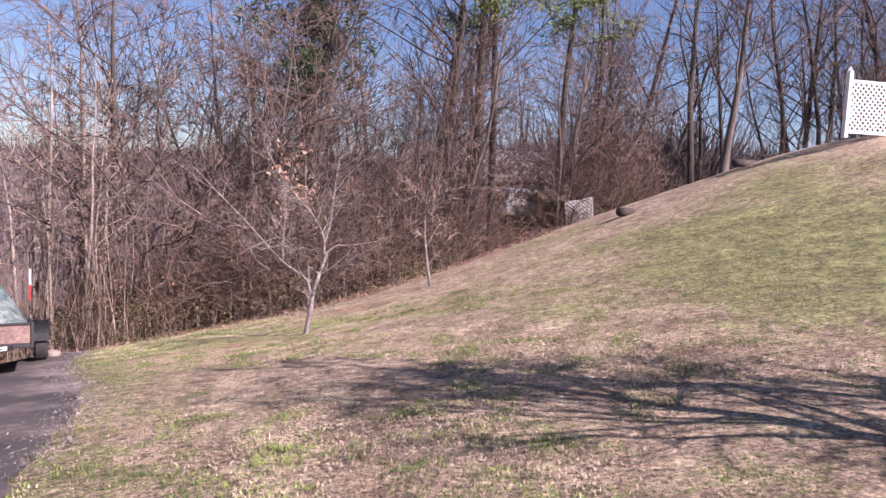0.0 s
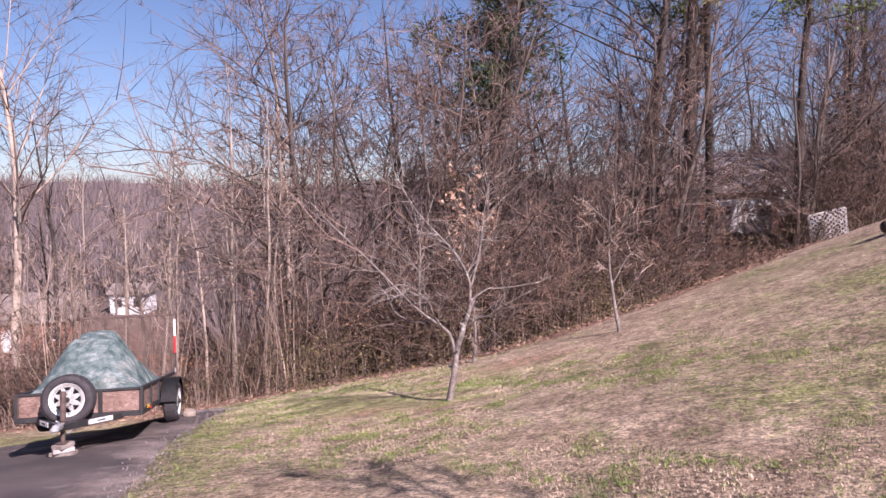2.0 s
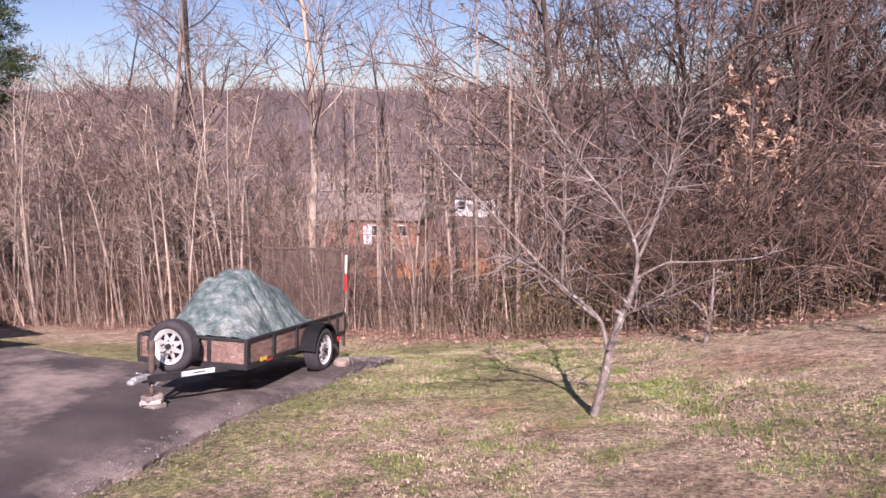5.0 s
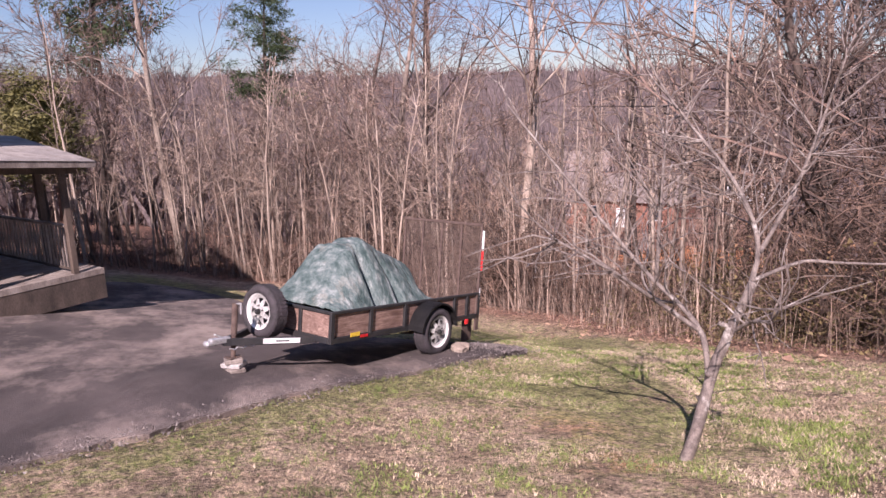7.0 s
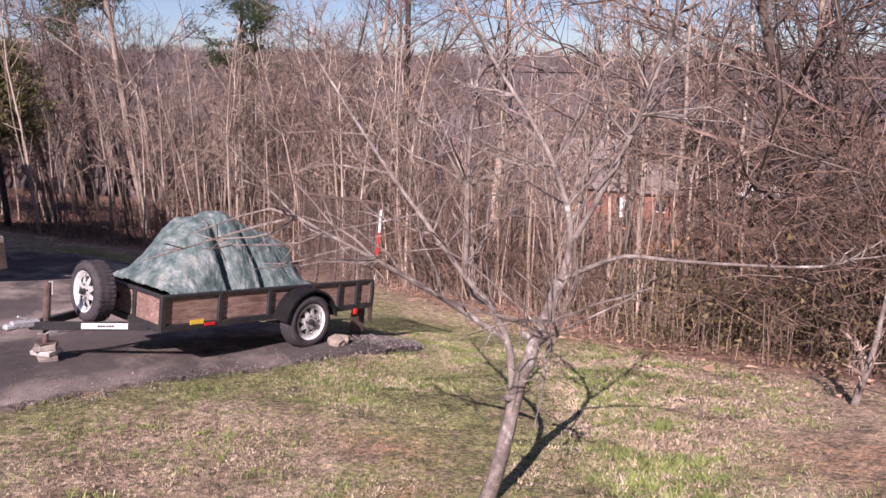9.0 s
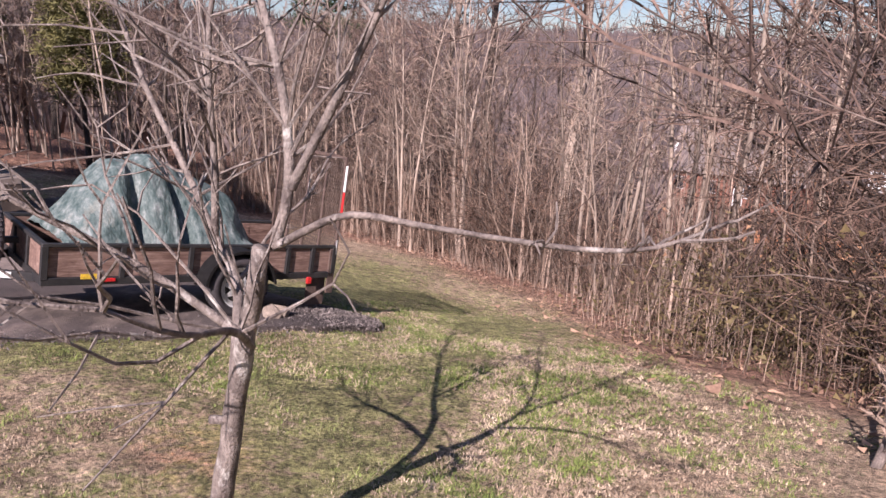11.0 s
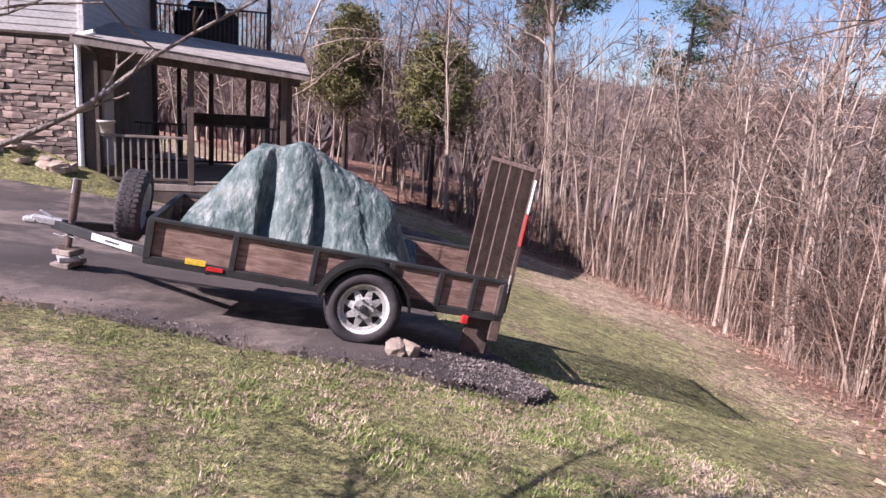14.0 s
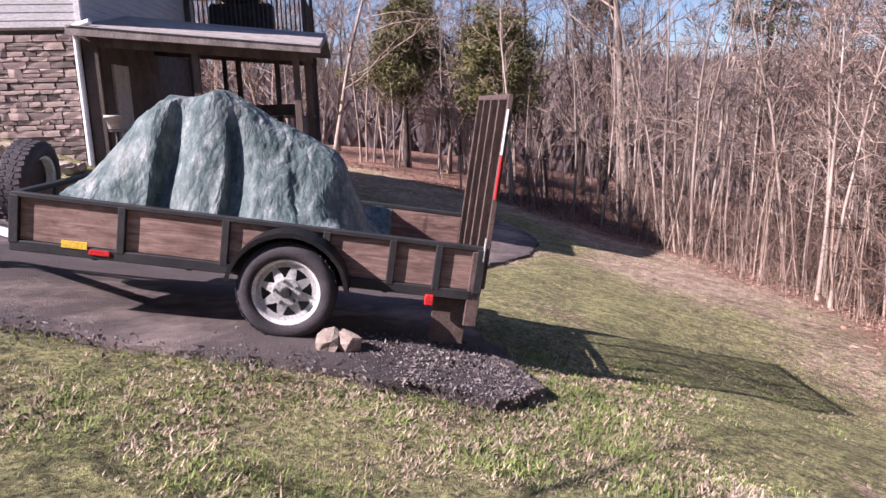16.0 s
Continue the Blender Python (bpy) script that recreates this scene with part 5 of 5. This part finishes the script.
def build_orchard():
    """Young peach trees on the lawn; the first is passed close by."""
    bx, by = -2.44, 12.40
    t = thing("peach_tree", pose(bx, by, ground_z(bx, by)), "young leafless peach tree with mottled grey bark on the lawn", "tree", "peach trees on the lawn")
    wood, thin = Soup(), Soup()
    rng = np.random.default_rng(31)
    z0 = ground_z(bx, by)

    def rel(*pts):
        return [(x - bx, y - by, z - z0) for x, y, z in pts]
    trunk = limb_tube(wood, rel((-2.44, 12.38, z0 - 0.1), (-2.39, 12.47, -1.14), (-2.36, 12.55, -0.77), (-2.26, 12.61, -0.40), (-2.16, 12.69, -0.05)), 0.05, 0.03, 10)
    limbs = [
        (limb_tube(wood, rel((-2.21, 12.73, -0.06), (-2.10, 12.85, 0.03), (-1.99, 12.97, 0.11), (-1.96, 13.17, 0.07), (-1.80, 13.36, 0.07), (-1.38, 13.5, 0.14), (-1.29, 13.64, 0.16), (-1.32, 13.83, 0.22)), 0.015, 0.004), 0.5),
        (limb_tube(wood, rel((-2.21, 12.73, -0.06), (-2.21, 12.79, 0.14), (-2.30, 12.78, 0.42), (-2.50, 12.70, 0.75), (-2.95, 12.55, 1.2), (-3.2, 12.4, 1.75)), 0.021, 0.008), 1.2),
        (limb_tube(wood, rel((-2.21, 12.79, 0.14), (-2.16, 12.95, 0.45), (-2.14, 13.12, 0.8), (-2.15, 13.27, 1.17), (-2.10, 13.4, 1.6)), 0.018, 0.007), 1.2),
        (limb_tube(wood, rel((-2.37, 12.53, -0.85), (-2.45, 12.56, -0.50), (-2.74, 12.55, -0.34), (-2.88, 12.44, -0.20), (-3.09, 12.32, 0.03), (-3.35, 12.1, 0.41), (-3.65, 11.94, 0.75), (-4.05, 11.75, 1.2)), 0.025, 0.008), 1.0),
        (limb_tube(wood, rel((-2.52, 12.57, -0.50), (-2.6, 12.2, -0.22), (-2.5, 11.8, 0.05), (-2.6, 11.4, 0.3)), 0.020, 0.008), 0.8),
        (limb_tube(wood, rel((-2.74, 12.55, -0.34), (-3.05, 12.55, -0.40), (-3.39, 12.65, -0.27), (-3.50, 12.83, -0.15), (-3.61, 12.9, -0.03), (-3.76, 12.97, 0.08), (-3.85, 13.2, 0.22)), 0.012, 0.004), 0.5),
        (limb_tube(wood, rel((-2.28, 12.63, -0.45), (-2.05, 12.6, -0.28), (-1.8, 12.5, -0.22), (-1.6, 12.35, -0.05)), 0.017, 0.006), 0.6),
        (limb_tube(wood, rel((-2.88, 12.44, -0.20), (-2.9, 12.46, 0.2), (-2.85, 12.45, 0.7), (-3.0, 12.6, 1.2)), 0.018, 0.007), 0.9),
    ]
    for limb, amount in limbs:
        short = amount <= 0.5
        for _ in range(int((14 if short else 21) * amount)):
            e = int(rng.integers(max(2, len(limb) // 4), len(limb)))
            d = limb[e] - limb[e - 1]
            d /= np.linalg.norm(d)
            way = side_way(rng, d, rng.uniform(30, 65))
            if short:
                way = way * np.array([1, 1, 0.4]) + np.array([0, 0, 0.25])
            tw = bend(rng, limb[e], way, rng.uniform(0.06, 0.2) if short else rng.uniform(0.25, 0.85), 4, 0.18, 0.05)
            thin.tube(tw, np.linspace(0.005 if short else 0.0075, 0.003, 5), 5)
            for _ in range(1 if short else 2):
                g = int(rng.integers(1, 5))
                d = tw[g] - tw[g - 1]
                d /= np.linalg.norm(d)
                thin.tube(bend(rng, tw[g], side_way(rng, d, rng.uniform(30, 60)), rng.uniform(0.04, 0.1) if short else rng.uniform(0.1, 0.35), 2, 0.15, 0.03), (0.004, 0.0035, 0.0025), 4)
    # pruned stubs
    for f in (0.35, 0.55, 0.8):
        e = int(f * (len(trunk) - 1))
        d = side_way(rng, np.array([0, 0, 1.0]), 70)
        wood.tube(np.array([trunk[e], trunk[e] + d * 0.09]), (0.02, 0.017), 7)
    wood.object("trunk", BARK_PEACH, t, smooth=True)
    thin.object("crown", BARK_PEACH, t, "bare twigs")
    for x, y, seed, tall, lean, reach in ((-0.34, 16.1, 33, 2.9, (-0.25, 0.1), 0.34), (-3.2, 16.25, 34, 1.4, (-0.05, 0.4), 0.26)):
        w = grow(seed, tall, 0.03, 0.18, 8, 46, reach, 8, 3, 0.1, lean=lean, lift=0.03)
        tree_thing("peach_tree", stand(x, y), *w, BARK_PEACH, TWIG_PALE, "young leafless peach tree leaning on the lawn", "tree", "peach trees on the lawn")


def build_grass():
    rng = np.random.default_rng(51)
    # tufts: each a small spray of blades of one colour
    n = 330000
    x, y = rng.uniform(-13, 7, n), rng.uniform(3, 18, n)
    near = np.exp(-(np.minimum(edge_distance(x, y, [(0, 5), (0, 10), (-2.5, 12.7), (-6.5, 13.9)]), 30) / 3.0) ** 2)
    keep = (rng.random(n) < 0.04 + 0.75 * near) & (wood_depth(x, y) < -0.8) & (~inside(x, y, drive_outline()) | ((edge_distance(x, y, DRIVE_NEAR) < 0.12) & (rng.random(n) < 0.3)))
    x, y = x[keep], y[keep]
    m = len(x)
    big = np.sin(x * 0.55 + 0.7) * np.sin(y * 0.6 + 1.0 + 0.3 * x) + 0.8 * np.exp(-((x - 5) / 4.0) ** 2 - ((y - 10) / 3.0) ** 2)
    big += 0.7 * np.exp(-((edge_distance(x, y, DRIVE_NEAR) - 0.3) / 1.0) ** 2) + 0.5 * np.exp(-((x + 8.6) / 3.2) ** 2 - ((y - 14.6) / 1.8) ** 2)
    spots = np.zeros(m)
    for k in range(14):
        f, t = 4.2 + 0.75 * k, 2.4 * k
        spots += np.sin(f * (np.cos(t) * x + np.sin(t) * y) + 1.7 * k) / 2.6
    green = rng.random(m) < np.clip(0.36 + 0.24 * big + 0.14 * np.exp(-((x + 4.6) / 2.6) ** 2 - ((y - 13.4) / 2.4) ** 2) + 0.42 * spots, 0.02, 0.92)
    blades = 5
    size = rng.uniform(0.010, 0.030, m) * (1 + 0.35 * np.clip(spots, -1, 1))
    a = rng.uniform(0, 2 * np.pi, (m, blades))
    d = rng.random((m, blades)) * size[:, None] * 0.9
    ox, oy = x[:, None] + np.cos(a) * d, y[:, None] + np.sin(a) * d
    o = np.stack([ox, oy, height(ox, oy) - 0.004], -1)
    lean = size[:, None] * rng.uniform(0.2, 1.1, (m, blades))
    tip = o + np.stack([np.cos(a) * lean, np.sin(a) * lean, size[:, None] * rng.uniform(0.5, 1.2, (m, blades))], -1)
    side = np.stack([-np.sin(a), np.cos(a), np.zeros_like(a)], -1) * rng.uniform(0.002, 0.0045, (m, blades))[..., None]
    tri = np.stack([o - side, o + side, tip], 2).reshape(-1, 3, 3)
    green = np.repeat(green, blades)
    # thicker tufts where the walk ends close over the lawn
    k = 34000
    x, y = rng.uniform(-9.5, -1.5, k), rng.uniform(11.8, 17, k)
    keep = ((edge_distance(x, y, DRIVE_NEAR) > 0.1) & ~inside(x, y, drive_outline()) & (wood_depth(x, y) < -1.2) & (rng.random(k) < np.exp(-(edge_distance(x, y, [(-2.5, 13.2), (-6.5, 13.9)]) / 1.9) ** 2)))
    x, y = x[keep], y[keep]
    m, blades = len(x), 7
    patch = np.zeros(m)
    for q in range(12):
        f, t = 2.2 + 0.7 * q, 2.1 * q
        patch += np.sin(f * (np.cos(t) * x + np.sin(t) * y) + 1.3 * q) / 2.4
    lush = rng.random(m) < np.clip(0.40 + 0.45 * patch, 0.06, 0.75)
    size = rng.uniform(0.02, 0.045, m) * (1 + 0.25 * np.clip(patch, -1, 1))
    a = rng.uniform(0, 2 * np.pi, (m, blades))
    d = rng.random((m, blades)) * size[:, None] * 0.9
    ox, oy = x[:, None] + np.cos(a) * d, y[:, None] + np.sin(a) * d
    o = np.stack([ox, oy, height(ox, oy) - 0.004], -1)
    a = a + rng.normal(0, 0.9, a.shape)
    lean = size[:, None] * rng.uniform(0.5, 1.4, (m, blades))
    tip = o + np.stack([np.cos(a) * lean, np.sin(a) * lean, size[:, None] * rng.uniform(0.2, 0.9, (m, blades))], -1)
    side = np.stack([-np.sin(a), np.cos(a), np.zeros_like(a)], -1) * rng.uniform(0.003, 0.0065, (m, blades))[..., None]
    tri = np.concatenate([tri, np.stack([o - side, o + side, tip], 2).reshape(-1, 3, 3)])
    green = np.concatenate([green, np.repeat(lush, blades)])
    for name, material, pick, label in (("dry_grass", BLADE, ~green, "short dormant straw-coloured lawn grass"), ("green_grass", BLADE_GREEN, green, "short green grass growing through the dormant lawn")):
        s = Soup()
        s.tris(tri[pick])
        tagged(s.object(name, material), label, "grass", kind="stuff")


build_woods()
build_named_trees()
build_orchard()
build_brush()
build_grass()


# ---- beyond the lawn ----
def gable_house(name, x, y, turn, size, wall, roof, label, windows=3, chimney=False):
    """A small far house with walls, gable roof, windows and a door."""
    w, d, h = size
    t = thing(name, pose(x, y, ground_z(x, y) - 0.3, 0, 0, turn), label, "house")
    part("wall", box((w, d, h + 0.3), (0, 0, (h + 0.3) / 2), 0.02), wall, t)
    bm = bmesh.new()
    e = 0.4
    pts = [(-w / 2 - e, -d / 2 - e, h + 0.2), (w / 2 + e, -d / 2 - e, h + 0.2), (w / 2 + e, d / 2 + e, h + 0.2), (-w / 2 - e, d / 2 + e, h + 0.2), (-w / 2 - e, 0, h + 0.2 + d * 0.3), (w / 2 + e, 0, h + 0.2 + d * 0.3)]
    vs = [bm.verts.new(p) for p in pts]
    for f in ((0, 1, 5, 4), (2, 3, 4, 5), (0, 4, 3), (1, 2, 5), (0, 3, 2, 1)):
        bm.faces.new([vs[k] for k in f])
    rf = part("roof", bm, roof, t)
    if chimney:
        part("chimney", box((0.6, 0.6, 1.4), (w * 0.2, 0, h + d * 0.3 + 0.4), 0.02), BRICK, rf)
    for s in (1, -1):
        for k in range(windows):
            px = -w / 2 + w * (k + 0.5) / windows
            win = part("window", box((0.9, 0.05, 1.1), (px, s * (d / 2 + 0.01), h * 0.55 + 0.3), 0), GLASS, t)
            part("window_frame", box((1.06, 0.04, 0.09), (px, s * (d / 2 + 0.03), h * 0.55 + 0.88), 0), WHITE_PAINT, win)
            part("window_sill", box((1.06, 0.08, 0.08), (px, s * (d / 2 + 0.04), h * 0.55 - 0.28), 0), WHITE_PAINT, win)
    part("door", box((0.95, 0.06, 2.0), (w * 0.08, -d / 2 - 0.02, 1.3), 0), WHITE_PAINT, t)
    return t


def build_far_houses():
    gable_house("house", 1.2, 48, 4, (9, 7, 5.0), BRICK, FAR_ROOF, "red brick house with grey roof beyond the woods", 3)
    gable_house("house", -62, 54, 35, (13, 8, 2.8), BRICK, FAR_ROOF, "low brown brick house down in the valley", 4)
    gable_house("house", -65, 74, 20, (4.2, 4, 2.6), WHITE_PAINT, FAR_ROOF, "small white house down in the valley", 2)
    gable_house("house", -96, 38, 70, (16, 8, 2.8), BRICK, FAR_ROOF, "long low house with brown roof in the valley", 4)
    gable_house("house", -88, 62, 55, (12, 8, 3.0), WHITE_PAINT, FAR_ROOF, "pale house among the valley trees", 3)
    gable_house("house", -90, 16, 80, (12, 7, 2.8), WHITE_PAINT, FAR_ROOF, "pale house among the valley trees", 3)
    gable_house("shed", -78, 30, 70, (5.5, 3.5, 2.2), WHITE_PAINT, WHITE_PAINT, "white metal shed in the valley", 1)
    gable_house("house", -46, 92, 10, (12, 8, 3.0), WHITE_PAINT, FAR_ROOF, "pale house among the valley trees", 3)


def build_camper():
    t = thing("camper", pose(2.3, 32.6, ground_z(2.3, 32.6), 0, 0, 8) @ Matrix.Scale(0.72, 4), "white travel camper parked behind the brush", "camper")
    bm = box((2.9, 2.2, 1.85), (0.6, 0, 1.4), 0.18)
    part("body", bm, WHITE_PAINT, t)
    for x in (-0.4, 1.6):
        w = part("window", box((0.75, 0.04, 0.55), (x, -1.11, 1.75), 0.02), GLASS, t)
        part("window_frame", box((0.85, 0.03, 0.65), (x, -1.105, 1.75), 0.02), TRIM, w)
    part("door", box((0.62, 0.04, 1.7), (0.6, -1.115, 1.4), 0.02), TRIM, t)
    for x in (0.3, 1.1):
        for y in (-1.0, 1.0):
            part("tyre", rod((x, y - 0.1, 0.33), (x, y + 0.1, 0.33), 0.33, 20), RUBBER, t)
    part("chassis", box((3.4, 1.6, 0.14), (0.6, 0, 0.42), 0.01), BLACK_STEEL, t)


def lattice(parent, wide, tall, step=0.11, strip=0.05):
    """Crossing diagonal strips inside a frame, in the XZ plane."""
    for s in (1, -1):
        c = -tall
        while c < wide + tall:
            x0, z0, x1, z1 = (c, 0, c + tall, tall) if s > 0 else (c + tall, 0, c, tall)
            k0, k1 = 0.0, 1.0
            dx = x1 - x0
            lo, hi = sorted(((0 - x0) / dx, (wide - x0) / dx))
            k0, k1 = max(k0, lo), min(k1, hi)
            if k1 - k0 > 0.03:
                ax, az, bx, bz = x0 + dx * k0, tall * k0, x0 + dx * k1, tall * k1
                long = math.hypot(bx - ax, bz - az)
                part("lattice_strip", box((long, 0.008, strip), ((ax + bx) / 2 - wide / 2, 0.005 * s, (az + bz) / 2), 0, (0, -45 * s if s > 0 else 45, 0)), WHITE_PLASTIC, parent)
            c += step * 1.5
    for z in (0, tall):
        part("frame_rail", box((wide, 0.04, 0.06), (0, 0, z), 0.005), WHITE_PLASTIC, parent)
    for x in (-wide / 2, wide / 2):
        part("frame_rail", box((0.06, 0.04, tall), (x, 0, tall / 2), 0.005), WHITE_PLASTIC, parent)


def build_fences():
    t = thing("lattice_fence", pose(11.7, 19.6, ground_z(11.7, 19.6), 0, 0, 14), "white vinyl lattice fence panel on the crest", "fence")
    lattice(t, 2.6, 1.35)
    for x in (-1.36, 1.36):
        p = part("fence_post", box((0.13, 0.13, 1.75), (x, 0, 0.72), 0.01), WHITE_PLASTIC, t)
        part("post_cap", rod((x, 0, 1.6), (x, 0, 1.72), 0.09, 4, r2=0.01), WHITE_PLASTIC, p)
    x, y = 5.3, 29.3
    t = thing("garden_screen", pose(x, y, ground_z(x, y), 18, -14, 10), "loose white lattice screen leaning by the brush", "screen")
    lattice(t, 1.15, 0.95)
    x, y = 4.4, 31.0
    t = thing("board_stack", pose(x, y, ground_z(x, y), 0, 0, 6), "pale leaning boards beside the camper", "boards")
    for k in range(4):
        part("board", box((1.0, 0.03, 0.2), (0.05 * k, 0.05 * k, 0.9 + 0.22 * k), 0.004, (10, 2 * k, 0)), WHITE_PAINT, t)
        part("prop", box((0.06, 0.06, 1.6), (-0.4 + 0.25 * k, 0.12, 0.75), 0.004), GREY_WOOD, t)
    for x, y, s in ((4.75, 19.3, 0.25), (8.7, 21.4, 0.45)):
        st = thing("log", pose(x, y, ground_z(x, y) + 0.09, 0, 0, 25), "dark cut log lying on the lawn's crest", "log", "cut logs")
        lg = Soup()
        lg.tube([(-s, 0, 0), (-s * 0.3, 0.01, 0.01), (s * 0.4, 0, 0), (s, 0.02, 0.01)], (0.12, 0.115, 0.12, 0.11), 12)
        lg.object("log_body", BARK_DARK, st, smooth=True)
        part("cut_face", rod((s, 0.02, 0.01), (s + 0.006, 0.02, 0.01), 0.10, 14), TWIG_PALE, st, "pale sawn end")


def build_valley():
    rng = np.random.default_rng(91)
    # bank of raw red earth
    bm = bmesh.new()
    bmesh.ops.create_grid(bm, x_segments=26, y_segments=10, size=0.5)
    cx, cy = -40, 45.5
    for w in bm.verts:
        x, y = w.co.x * 15, w.co.y * 6
        a = math.radians(40)
        w.co = Vector((cx + x * math.cos(a) - y * math.sin(a), cy + x * math.sin(a) + y * math.cos(a), 0))
        w.co.z = ground_z(w.co.x, w.co.y) - 0.3 + 1.5 * max(0, 1 - (y / 3) ** 2) * max(0, 1 - (x / 7.5) ** 2) + 0.25 * noise.noise(w.co * 0.6)
    tagged(part("earth_bank", bm, RED_EARTH, smooth=True), "bank of raw orange-red earth below the woods", "earth bank", kind="structure")
    # far woods, their grey-mauve colour holding the distance haze
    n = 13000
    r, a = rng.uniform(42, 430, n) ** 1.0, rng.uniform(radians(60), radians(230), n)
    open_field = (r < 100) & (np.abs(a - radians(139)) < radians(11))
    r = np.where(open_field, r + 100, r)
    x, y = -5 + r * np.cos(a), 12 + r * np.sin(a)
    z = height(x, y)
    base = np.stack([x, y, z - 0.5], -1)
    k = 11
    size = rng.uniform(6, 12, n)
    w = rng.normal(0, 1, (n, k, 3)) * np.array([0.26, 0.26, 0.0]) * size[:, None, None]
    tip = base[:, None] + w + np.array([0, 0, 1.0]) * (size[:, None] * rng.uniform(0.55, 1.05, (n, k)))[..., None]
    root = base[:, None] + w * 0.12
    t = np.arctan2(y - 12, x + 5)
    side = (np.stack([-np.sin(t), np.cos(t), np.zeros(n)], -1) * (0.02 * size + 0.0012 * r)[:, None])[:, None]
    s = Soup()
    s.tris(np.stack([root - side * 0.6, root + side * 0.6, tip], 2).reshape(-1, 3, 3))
    tagged(s.object("far_woods", FAR_HAZE_TWIG), "bare grey-brown woods covering the far valley and hills, haze put into their colour", "woods", kind="stuff")
    # red car by the road below
    x, y = -74.5, -8.5
    c = thing("parked_car", pose(x, y, ground_z(x, y), 0, 0, 75), "small red car parked beyond the trees", "car")
    body = box((4.2, 1.75, 0.62), (0, 0, 0.68), 0.12)
    part("body", body, RED_PAINT, c)
    part("cabin", box((2.2, 1.55, 0.55), (-0.2, 0, 1.2), 0.18), GLASS, c)
    part("roof", box((1.7, 1.45, 0.06), (-0.2, 0, 1.48), 0.02), RED_PAINT, c)
    for px in (-1.3, 1.3):
        for py in (-0.85, 0.85):
            part("tyre", rod((px, py - 0.1, 0.32), (px, py + 0.1, 0.32), 0.32, 18), RUBBER, c)


build_far_houses()
build_camper()
build_fences()
build_valley()
